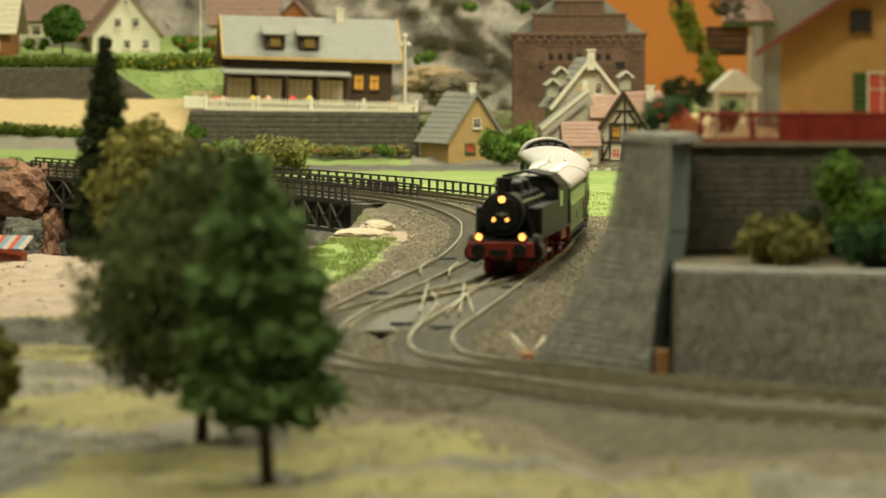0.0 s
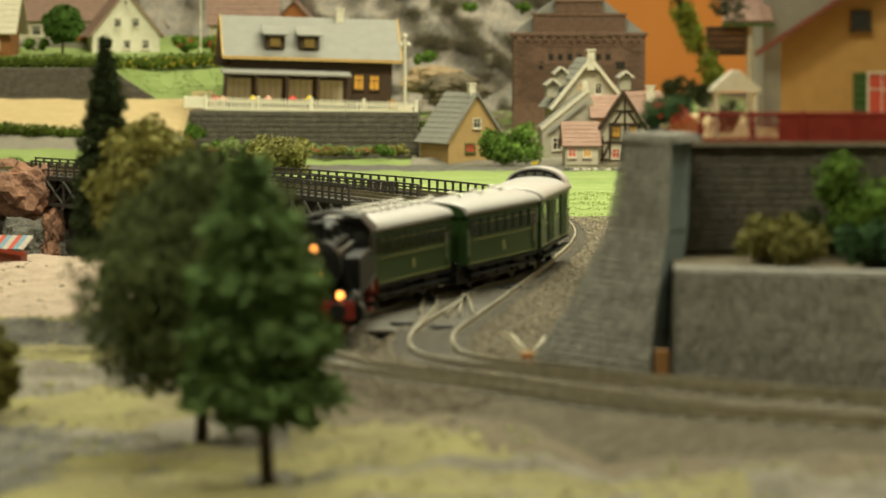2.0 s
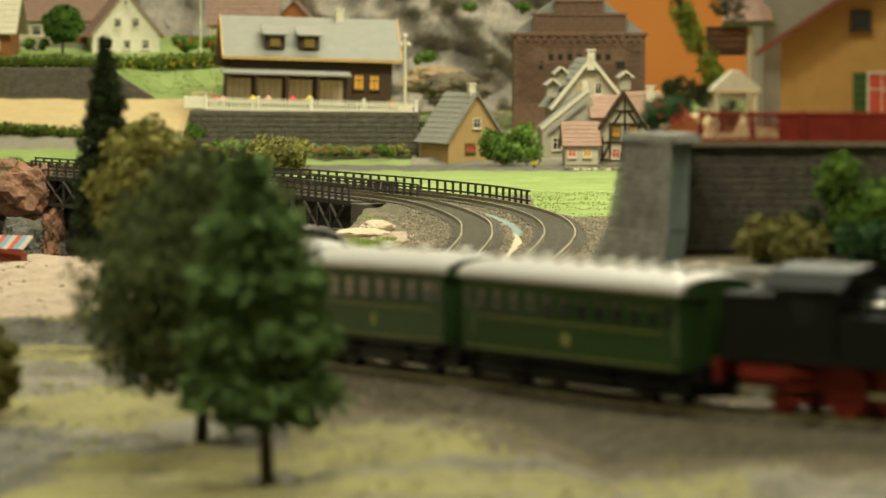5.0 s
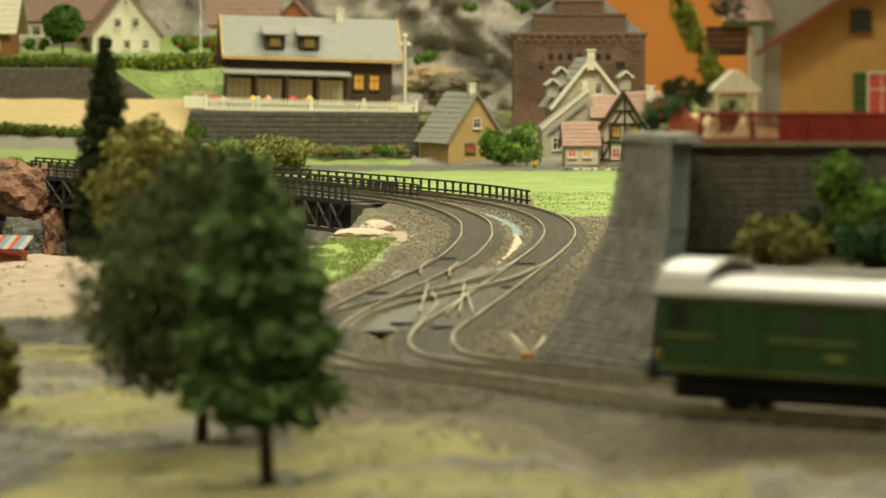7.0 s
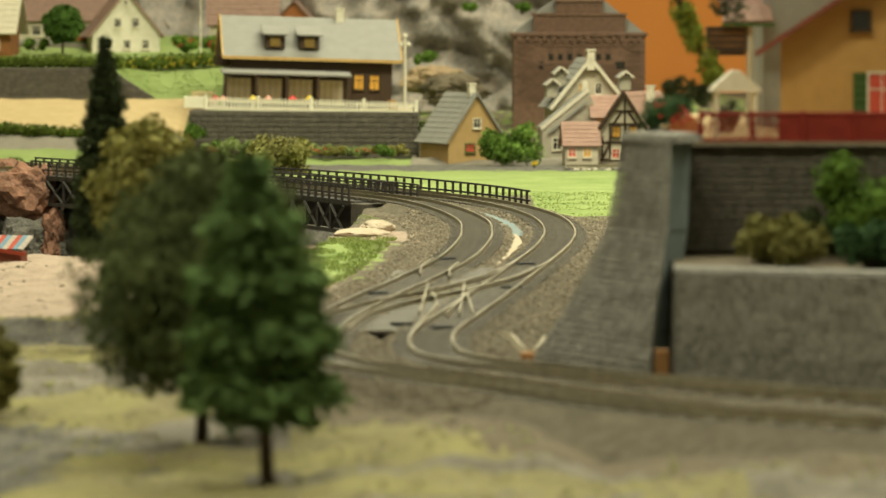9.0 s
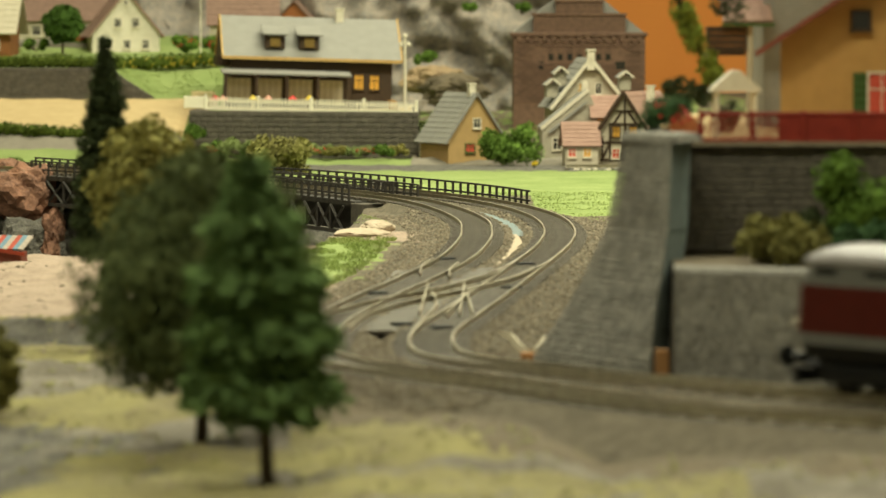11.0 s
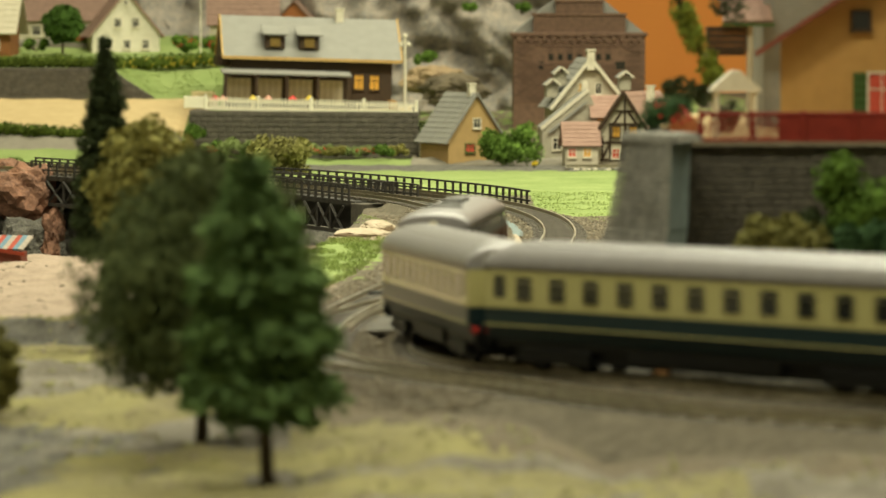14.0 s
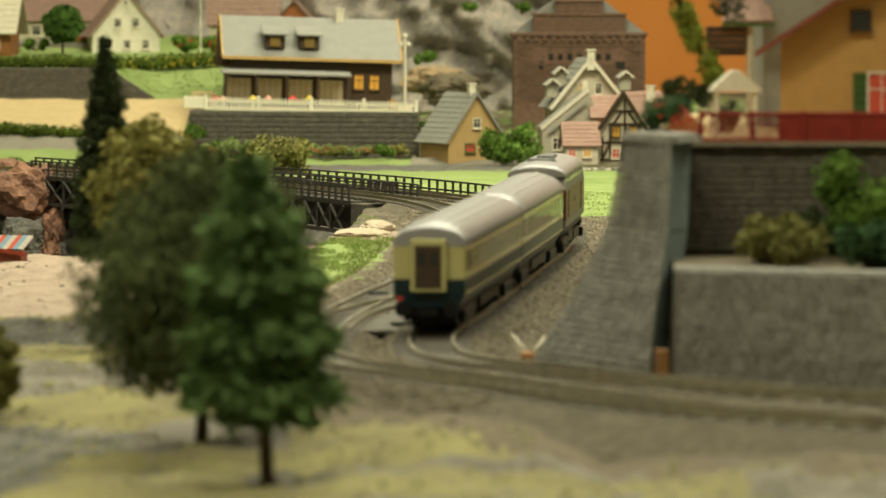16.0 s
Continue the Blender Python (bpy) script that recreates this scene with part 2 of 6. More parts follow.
def ground_z(x, y):
    n1 = noise.noise((x * 0.12, y * 0.09, 1.0))
    n2 = noise.noise((x * 0.5, y * 0.4, 2.0))
    z = -0.75 + 0.1 * n2
    if y < 165 or (x < -5 and y < 200):
        near = step3(175 - y, 0, 30)
        z += near * (-0.25 + 0.9 * n1 + 0.3 * n2 + 0.1 * noise.noise((x * 1.5, y * 1.5, 0)))
    if x < -9 and 154 < y < 174:
        z += 0.55 * step3(-x, 9, 13) * max(0.0, noise.noise((x * 0.45, y * 0.2, 31)) + 0.5 * noise.noise((x * 1.3, y * 0.6, 32))) * math.exp(-((y - 163.5) / 5) ** 2) * 2
    # the sandy shelf at the gorge
    if x < -10:
        z -= climb(y) * step3(-x, 11.5, 15) * (1 - step3(y, 240, 244))
        shelf = step3(y + 1.5 * n2 + 1.2 * noise.noise((x * 1.2, y * 0.8, 5)), 176, 180) * (1 - step3(y, 240, 244))
        z += shelf * step3(-x, 11.5, 15) * (0.95 - 0.8 * ramp(y, 180, 240) + 0.2 * n2)
    # the gorge under the bridge
    if 225 < y < 332 and x > -62:
        inside = step3(gorge_edge(y) - x, 0, 1.8) * step3(x, -35, -31) * step3(y + 3 * n1, 241, 244) * (1 - step3(y + 3 * n1, 322, 330))
        z -= inside * (11 + 2 * n1)
    # grassy bank between the line and the gorge
    if 180 < y < 300 and x < 3:
        z += 0.5 * step3(3 - x, 0, 6) * math.exp(-((y - 232) / 16) ** 2) * (1 if x > gorge_edge(y) else 0)
    # the hill with fields, the terrace of the chalet, the slope below the cliff
    z += climb(y) * (1 - step3(y, 300, 392)) * (1 if y > 165 else step3(x, -5, 0))
    if y > 394:
        hill = stairs(y, HILL)
        k = step3(-x, 24.0, 25.2) if y < 416 else step3(-x, 21.6 - 10 * ramp(y, 419.5, 420.5), 22.6 - 9 * ramp(y, 419.5, 420.5))
        wall = max(0.0, 7.95 - hill) * step3(y, 416.5, 418.0) * step3(-x, 27.0, 33.0)
        z = z * (1 - k) + (hill + wall) * k
        if -25 < x < -1.5:
            t = step3(x, -25, -24) * (1 - step3(x, -3.2, -2.2))
            z = z + t * (4.15 - z) * step3(y, 402.4, 403.2) * (1 - step3(y, 415.5 if x < -21.6 else 419, 416.5 if x < -21.6 else 421)) + 0.9 * t * step3(402.4 - y, 0, 3) * 0.4
        if x > -3:
            z += 3.0 * step3(y, 412, 450) + 0.5 * step3(y, 393, 396)
        z += 0.12 * n2
    return z


def ground_kind(x, y, z, steep):
    if abs(x) > 62:
        return 0 if y > 300 else 4
    w = noise.noise((x * 0.7, y * 0.5, 4)) + 0.5 * noise.noise((x * 2.1, y * 1.6, 9))
    td = track_distance(x, y) if y < 395 and -40 < x < 60 else 99
    if td < 3.3 + 0.5 * w:
        return 2
    if y > 394:
        if x < -24.5:
            if y < 399.5:
                return 0
            if y < 403.6:
                return 6
            if y < 416.6:
                return 1
            return 0 if x > -34 or y > 418 else 7
        if x > -3:
            return 6 if y < 397.5 + w else (0 if w > 0.1 else 7)
        return 0 if y < 403 or y > 419 else 1
    if z - climb(min(y, 310)) < -1.9 or (steep > 0.9 and y > 170):
        return 3
    if x < -13 and 168 < y < 246:
        return 3 if steep > 0.3 else (8 if y > 181 else 4)
    if y > 296 or (y > 270 and x > 6):
        return 0
    if 192 < y < 300 and x < 3:
        if y < 209 + 3 * w:
            return 8 if td > 4.2 + w else 2
        if y < 237 + 3 * w:
            return 0 if td > 5.0 + 2.2 * w else (7 if td > 4.3 + 1.4 * w else 2)
        return 8 if y < 252 + 3 * w else (2 if w > -0.3 else 7)
    if y < 166 or x < -7:
        if td < 6.0 + 1.5 * w:
            return 7
        v = y + 5.5 * noise.noise((x * 0.16, y * 0.05, 21)) + 1.2 * noise.noise((x * 0.9, y * 0.6, 22))
        bare = (158 < v < 169 and x < -10 + 3 * w) or (136 < v < 147 and x < -5) or (127 < v < 131 and x > -6) or (v < 120 and w > 0.1) or (x > 8.5 and v < 133)
        return 9 if bare else 4
    return 2


def build_ground():
    xs = np.concatenate([[-420, -260, -160, -110, -80], np.arange(-62, -24, 0.62), np.arange(-24, -11, 0.3), np.arange(-11, 4, 0.2), np.arange(4, 12, 0.3), np.arange(12, 62.1, 0.62), [80, 110, 160, 260, 420]])
    ys = np.concatenate([[-60, 10, 40, 60, 80], np.arange(95, 168, 0.75), np.arange(168, 262, 0.42), np.arange(262, 330, 0.75), np.arange(330, 480, 1.2), [490, 510, 540, 580]])
    zs = np.array([[ground_z(float(x), float(y)) for x in xs] for y in ys])
    nx, ny = len(xs), len(ys)
    verts = [(xs[i] * U, ys[j] * U, zs[j, i] * U) for j in range(ny) for i in range(nx)]
    faces, kinds = [], []
    for j in range(ny - 1):
        for i in range(nx - 1):
            a = j * nx + i
            faces.append((a, a + 1, a + nx + 1, a + nx))
            q = zs[j:j + 2, i:i + 2]
            kinds.append(ground_kind((xs[i] + xs[i + 1]) / 2, (ys[j] + ys[j + 1]) / 2, float(q.mean()), float(q.max() - q.min()) / (ys[j + 1] - ys[j])))
    me = bpy.data.meshes.new("ground")
    me.from_pydata(verts, [], faces)
    for m in (M_GRASS, M_SAND, M_BALLAST, M_CLIFFEDGE, M_FORE, M_REDROCK, M_ROAD, M_EARTH, M_PALEROCK, M_BARE):
        me.materials.append(m)
    me.polygons.foreach_set("material_index", kinds)
    me.shade_smooth()
    tagged(new("ground", me), "modelled layout ground of grass, sand, earth and rock", "ground", kind="structure")


build_ground()

# ---- the hall round the layout ----


def slab(name, c, s, mat, label):
    return tagged(part(name, box(B(), c, s), mat), label, name.split("_")[0], kind="structure")


M_HALL = material("cream_hall_paint", (0.66, 0.62, 0.52), (0.6, 0.56, 0.47), 0.9, 0.02, 1, 0.1)
M_HALLFLOOR = material("brown_hall_floor", (0.2, 0.15, 0.1), None, 0.7, 0.05, 1, 0.1)
slab("floor", (0, 230, -101), (900, 720, 2), M_HALLFLOOR, "brown hall floor below the layout")
slab("ceiling", (0, 230, 175), (900, 720, 4), M_HALL, "cream painted hall ceiling")
slab("wall_south", (0, -131, 37), (900, 4, 274), M_HALL, "cream hall wall behind the viewer")
slab("wall_west", (-451, 230, 37), (4, 720, 274), M_HALL, "cream hall side wall")
slab("wall_east", (451, 230, 37), (4, 720, 274), M_HALL, "cream hall side wall")
slab("wall_north", (0, 591, 37), (900, 4, 274), M_HALL, "cream hall wall behind the layout")
slab("backdrop_panel", (75, 584, 40), (112, 6, 90), M_ORANGE, "orange painted panel standing behind the layout")


# ---- track ----


def sweep(bm, path, profile, offset=0.0, closed=False):
    """Sweep a profile of (side, height) points along a plan path."""
    rings = []
    n = len(path)
    for i, p in enumerate(path):
        d = (path[min(i + 1, n - 1)] - path[max(i - 1, 0)]).normalized()
        s = Vector((d.y, -d.x))
        rings.append([bm.verts.new((p.x + s.x * (o + offset), p.y + s.y * (o + offset), h + climb(p.y))) for o, h in profile])
    m = len(profile)
    for a, b in zip(rings, rings[1:]):
        for k in range(m if closed else m - 1):
            bm.faces.new((a[k], a[(k + 1) % m], b[(k + 1) % m], b[k]))
    return bm


RAIL = [(-0.042, 0), (-0.042, -0.06), (-0.02, -0.08), (-0.02, -0.2), (-0.06, -0.24), (0.06, -0.24), (0.02, -0.2), (0.02, -0.08), (0.042, -0.06), (0.042, 0)]
BED = [(-4.0, -1.5), (-1.75, -0.27), (-1.4, -0.31), (1.4, -0.31), (1.75, -0.27), (4.0, -1.5)]


def stretch(path, x0, x1):
    return [p for p in path if x0 <= p.x <= x1]


def heading(path, i):
    d = path[min(i + 1, len(path) - 1)] - path[max(i - 1, 0)]
    return math.degrees(math.atan2(d.y, d.x))


SLEEPER = data("sleeper", box(B(), (0, 0, 0.02), (0.38, 3.1, 0.18), bevel=0.015), M_SLEEPER)


def build_track(name, path, lens, label):
    ob = thing(name, cpose(0, 0, 0), label, "railway track", "double railway line", "structure")
    long = [p for p in path if -160 < p.x < 330]
    for side in (-0.875, 0.875):
        r = part("rail", sweep(B(), long[::2], RAIL, side, True), M_RAIL, ob, "worn nickel rail")
    bed = sweep(B(), [p for p in path[::2] if p.x > (-2.2 if name == "track_1" else -1.5) or p.y < 240], BED)
    sweep(bed, [p for p in path[::2] if -160 < p.x < -29.0 and p.y > 240], BED)
    part("ballast_bed", bed, M_BALLAST, ob, "brown gravel ballast")
    rest, count, s = B(), 0, 0.0
    while s < lens[-1] - 40:
        p, q = on_path(path, lens, s), on_path(path, lens, s + 0.3)
        a = math.degrees(math.atan2(q.y - p.y, q.x - p.x))
        if 150 < p.y < 300 and -9 < p.x < 25 and count < 290:
            part("sleeper", SLEEPER, None, ob, at=cpose(p.x, p.y, -0.317 + climb(p.y), rz=a))
            count += 1
        elif -60 < p.x < 70:
            box(rest, (p.x, p.y, -0.317 + climb(p.y)), (0.38, 3.1, 0.18), rz=a)
        s += 1.08
    tagged(part("sleeper_row", rest, M_SLEEPER, ob), kind="stuff")
    return ob


def hull(bm, low, high):
    """A solid between a foot outline and a head outline of the same number of corners."""
    lo, hi = [bm.verts.new(p) for p in low], [bm.verts.new(p) for p in high]
    n = len(lo)
    bm.faces.new(lo)
    bm.faces.new(hi[::-1])
    for i in range(n):
        bm.faces.new((lo[i], hi[i], hi[(i + 1) % n], lo[(i + 1) % n]))
    bmesh.ops.recalc_face_normals(bm, faces=bm.faces)
    return bm


def build_crossover():
    ob = thing("crossover", cpose(0, 0, 0), "double crossover of rails between the two tracks on grey sleepers", "railway points", kind="structure")
    mid = [p for p in CROSS if 176 < p.y < 232 and p.x < 8]
    for side in (-0.875, 0.875):
        part("rail", sweep(B(), mid, [(a, b + 0.004) for a, b in RAIL], side, True), M_RAIL, ob)
    for side in (-0.68, 0.68):
        part("check_rail", sweep(B(), mid[len(mid) // 3: 2 * len(mid) // 3], [(a, b - 0.01) for a, b in RAIL], side, True), M_RAIL, ob)
    back = smooth_path([(0.16, 201.87), (0.00, 192.37), (-0.15, 184.34)])
    for side in (-0.875, 0.875):
        part("rail", sweep(B(), back, [(a, b + 0.008) for a, b in RAIL], side, True), M_RAIL, ob)
    for wing in ([(-1.20, 175.82), (-0.33, 188.11), (-0.52, 196.83)], [(1.28, 184.34), (1.21, 189.73), (1.09, 195.09)], [(-1.14, 208.35), (-1.03, 214.42), (-0.53, 219.10)], [(0.33, 206.02), (0.37, 211.55), (0.78, 216.10)], [(0.15, 183.12), (0.77, 191.37), (1.38, 198.96)]):
        part("wing_rail", sweep(B(), smooth_path(wing), [(a, b + 0.012) for a, b in RAIL], 0.0, True), M_RAIL, ob)
    plate = B()
    quad = [(-2.39, 213.59), (5.81, 216.95), (0.38, 177.52), (-4.71, 177.52)]
    hull(plate, [(*q, climb(q[1]) - 0.34) for q in quad], [(*q, climb(q[1]) - 0.25) for q in quad])
    part("track_plate", plate, M_BEDGREY, ob, "dark grey moulded plate between the rails")
    for i in range(26):
        t = i / 25
        a = Vector(quad[0]).lerp(Vector(quad[3]), t)
        b = Vector(quad[1]).lerp(Vector(quad[2]), t)
        a = a.lerp(b, 0.12)
        b = b.lerp(a, 0.1)
        bm = box(B(), ((a.x + b.x) / 2, (a.y + b.y) / 2, -0.29 + climb((a.y + b.y) / 2)), ((b - a).length, 0.3, 0.13), rz=math.degrees(math.atan2(b.y - a.y, b.x - a.x)))
        part("long_sleeper", bm, M_SLEEPER, ob)
    for px, py in ((0.18, 221.30), (4.23, 217.38), (-1.73, 180.13), (-0.10, 178.38), (3.25, 201.14), (-3.06, 197.54)):
        part("point_motor", box(B(), (px, py, -0.2 + climb(py)), (0.9, 0.7, 0.2), rz=12, bevel=0.04), M_BLACK, ob, "black point motor cover")


def scatter(name, label, spots, sizes, mats, seed, flat=0.7):
    """Loose small stones, one object; spots are (x, y, z) in centimetres."""
    rnd = np.random.RandomState(seed)
    n = len(spots)
    base = np.array([(1, 0, 0), (0, 1, 0), (-1, 0, 0), (0, -1, 0), (0, 0, 1), (0, 0, -1)], float)
    tri = np.array([(0, 1, 4), (1, 2, 4), (2, 3, 4), (3, 0, 4), (1, 0, 5), (2, 1, 5), (3, 2, 5), (0, 3, 5)])
    ang = rnd.rand(n) * 6.28
    sc = sizes[0] + (sizes[1] - sizes[0]) * rnd.rand(n, 1, 1) ** 2
    v = base[None] * (0.6 + 0.7 * rnd.rand(n, 6, 3)) * sc
    c, s = np.cos(ang)[:, None], np.sin(ang)[:, None]
    x, y = v[:, :, 0] * c - v[:, :, 1] * s, v[:, :, 0] * s + v[:, :, 1] * c
    v = np.stack([x, y, v[:, :, 2] * flat], 2) + np.array(spots)[:, None, :]
    f = (tri[None] + (np.arange(n) * 6)[:, None, None]).reshape(-1, 3)
    me = bpy.data.meshes.new(name)
    me.from_pydata((v.reshape(-1, 3) * U).tolist(), [], f.tolist())
    for m in mats:
        me.materials.append(m)
    me.polygons.foreach_set("material_index", np.repeat(rnd.randint(0, len(mats), n), 8).tolist())
    return tagged(new(name, me), label, "gravel", kind="stuff")


def bed_height(x, y, td):
    g = ground_z(x, y)
    return max(g, climb(y) + (-0.256 if td < 1.75 else -0.256 - (td - 1.75) * 0.55)) if td < 3.1 else g


def build_gravel():
    rnd = random.Random(77)
    spots = []
    while len(spots) < 16000:
        y = 140 + 130 * rnd.random() ** 1.2
        x = rnd.uniform(-9, 14)
        td = track_distance(x, y)
        if 1.62 < td < 5.5 and not (x < -5.5 and y > 190) and not (td > 4 and (x < 0 and y > 190 or y < 158)):
            spots.append((x, y, bed_height(x, y, td) + 0.02))
    light = material("pale_ballast_stone", (0.30, 0.255, 0.18), (0.2, 0.165, 0.115), 0.95, 4, 20, 0, island=0.35)
    dark = material("dark_ballast_stone", (0.19, 0.155, 0.105), (0.11, 0.09, 0.062), 0.95, 4, 20, 0, island=0.35)
    scatter("ballast_gravel", "fine brown and grey ballast grit along the tracks", spots, (0.04, 0.15), (light, dark, dark), 5)
    mossy = []
    while len(mossy) < 3200:
        y, x = rnd.uniform(104, 182), rnd.uniform(-22, 16)
        td = track_distance(x, y)
        if td > 3.4 and (x < -4 or y < 140) and noise.noise((x * 0.4, y * 0.25, 7)) > -0.1:
            mossy.append((x, y, ground_z(x, y) + 0.02))
    spots = []
    while len(spots) < 170:
        x, y = rnd.uniform(-27, -13), rnd.uniform(181, 238)
        spots.append((x, y, ground_z(x, y) + 0.03))
    scatter("shelf_crumbs", "brown and grey crumbs on the pale plaster shelf", spots, (0.05, 0.17), (dark, dark, light), 8, 0.5)
    spots = [(x, y, z) for x, y, z in mossy]
    moss = material("moss_tuft", (0.27, 0.26, 0.1), (0.18, 0.175, 0.07), 0.95, 4, 20, 0, island=0.35)
    scatter("moss_grit", "yellow-green moss tufts and earth crumbs", spots, (0.05, 0.2), (moss, dark, moss, light, moss), 6, 0.45)


def build_grass():
    rnd = random.Random(78)
    verts, faces = [], []
    while len(faces) < 20000:
        if rnd.random() < 0.5:
            x, y = rnd.uniform(-10, 0.5), rnd.uniform(203, 242)
            ok, h = track_distance(x, y) > 4.6, rnd.uniform(0.1, 0.3)
        else:
            x, y = rnd.uniform(-6, 14), rnd.uniform(262, 300)
            ok, h = track_distance(x, y) > 4.2, rnd.uniform(0.05, 0.16)
        if not ok or noise.noise((x * 0.6, y * 0.3, 11)) < -0.25 or (y > 238 and x < gorge_edge(y) and y < 335):
            continue
        z, a = ground_z(x, y) - 0.05, rnd.random() * 6.28
        b = len(verts)
        dx, dy = 0.045 * math.cos(a), 0.045 * math.sin(a)
        verts += [((x - dx) * U, (y - dy) * U, z * U), ((x + dx) * U, (y + dy) * U, z * U), ((x + rnd.uniform(-0.15, 0.15)) * U, (y + rnd.uniform(-0.15, 0.15)) * U, (z + h) * U)]
        faces.append((b, b + 1, b + 2))
    while len(faces) < 25000:
        x, y = rnd.uniform(-34, -22), rnd.uniform(417, 432)
        if noise.noise((x * 0.35, y * 0.12, 15)) < -0.2:
            continue
        z, a, h = ground_z(x, y) - 0.04, rnd.random() * 6.28, rnd.uniform(0.05, 0.13)
        b = len(verts)
        dx, dy = 0.1 * math.cos(a), 0.1 * math.sin(a)
        verts += [((x - dx) * U, (y - dy) * U, z * U), ((x + dx) * U, (y + dy) * U, z * U), ((x + rnd.uniform(-0.2, 0.2)) * U, (y + rnd.uniform(-0.2, 0.2)) * U, (z + h) * U)]
        faces.append((b, b + 1, b + 2))
    me = bpy.data.meshes.new("static_grass")
    me.from_pydata(verts, [], faces)
    me.materials.append(material("grass_fibre", (0.33, 0.4, 0.14), (0.24, 0.3, 0.09), 0.9, 3, 20, 0, island=0.4, spec=0.1))
    tagged(new("static_grass", me), "short bright green grass fibres on the meadow", "grass", kind="stuff")


build_gravel()
build_grass()
def build_strips():
    a = thing("plaster_strip", cpose(0, 0, 0), "bare blue-grey and cream plaster strip between the tracks", "plaster patch", kind="structure")
    mid = smooth_path([(1.93, 268.71), (3.34, 261.09), (4.39, 251.56), (4.60, 244.87)])
    part("blue_patch", sweep(B(), mid, [(-1.25, -0.62), (-0.85, -0.44), (0.85, -0.44), (1.25, -0.62)]), M_SLATEBLUE, a, "blue-grey bare patch")
    low = smooth_path([(3.90, 245.96), (4.05, 237.49), (3.58, 227.69), (2.92, 218.67)])
    part("cream_patch", sweep(B(), low, [(-0.6, -0.6), (-0.36, -0.42), (0.36, -0.42), (0.6, -0.6)]), M_CHALK, a, "cream bare patch")
    e = thing("plaster_edge", cpose(0, 0, 0), "torn cream plaster edge beside the buttress", "plaster patch", kind="structure")
    lip = smooth_path([(2.30, 179.5), (2.86, 178.6), (3.18, 173.4), (3.50, 170.6), (3.84, 172.4), (4.27, 177.2)])
    part("lip", sweep(B(), lip, [(-0.16, -0.9), (-0.08, -0.48), (0.06, -0.42), (0.16, -0.9)]), M_CREAM, e)
    part("block", box(B(), (3.4, 169.0, -0.62), (0.5, 0.8, 0.34), rz=8, bevel=0.03), material("raw_wood_chip", (0.42, 0.2, 0.07)), e, "raw wooden block")


build_strips()
track_far = build_track("track_1", TRACK1, LEN1, "outer model railway track with brown sleepers on gravel")
track_in = build_track("track_2", TRACK2, LEN2, "inner model railway track with brown sleepers on gravel")
build_crossover()


def build_siding():
    ob = thing("track_3", cpose(0, 0, 0), "short siding track in pale gravel before the village", "railway track", kind="structure")
    run = [Vector((x * 0.5, 377 - 0.02 * x)) for x in range(22, 42)]
    lift = ground_z(13, 377) - climb(377) + 0.45
    for side in (-0.875, 0.875):
        part("rail", sweep(B(), run, [(a, b + lift) for a, b in RAIL], side, True), M_RAIL, ob)
    for p in run[::2]:
        part("sleeper", box(B(), (p.x, p.y, ground_z(p.x, p.y) + 0.12), (0.4, 2.6, 0.2)), M_SLEEPER, ob)
    rnd = random.Random(91)
    spots = [(rnd.uniform(11, 20), 374.2 + rnd.uniform(0, 1.4), ground_z(14, 375) + 0.08) for _ in range(70)]
    scatter("pale_gravel", "pale grey gravel stones beside the siding", spots, (0.1, 0.28), (M_WHITE, M_STONE), 9)


build_siding()

# ---- builders ----


def stones(parent, a, b, c, d, rows, cols, thick, mat, names="stone", limit=290, gap=0.06):
    """Courses of stones on the four-cornered face a b (foot) c d (head), each a few tenths of a millimetre proud."""
    a, b, c, d = Vector(a), Vector(b), Vector(c), Vector(d)
    nrm = (b - a).cross(d - a).normalized()
    rest, made = B(), 0

    def at(u, v):
        return a.lerp(b, u).lerp(d.lerp(c, u), v)
    rnd = random.Random(rows * 100 + cols)
    for r in range(rows):
        v0, v1 = r / rows, (r + 1) / rows
        u = -rnd.random() / cols
        while u < 1:
            w = (0.6 + 0.8 * rnd.random()) / cols
            u0, u1 = max(0, u), min(1, u + w)
            u += w
            if u1 - u0 < 0.25 / cols:
                continue
            gu, gv = gap * 0.5 / cols, gap * 1.2 / rows
            t = thick * (0.55 + 0.75 * rnd.random())
            bm = B() if made < limit else rest
            base = [at(u0 + gu, v0 + gv), at(u1 - gu, v0 + gv), at(u1 - gu, v1 - gv), at(u0 + gu, v1 - gv)]
            mid = sum(base, Vector()) / 4
            lo = [bm.verts.new(p - nrm * 0.02) for p in base]
            hi = [bm.verts.new(p + nrm * t * 0.6) for p in base]
            top = [bm.verts.new(p.lerp(mid, 0.18) + nrm * t) for p in base]
            for k in range(4):
                j = (k + 1) % 4
                bm.faces.new((lo[k], lo[j], hi[j], hi[k]))
                bm.faces.new((hi[k], hi[j], top[j], top[k]))
            bm.faces.new(top)
            if made < limit:
                part(names, bm, mat, parent)
                made += 1
    if rest.verts:
        tagged(part(names + "_courses", rest, mat, parent), kind="stuff")
    else:
        rest.free()


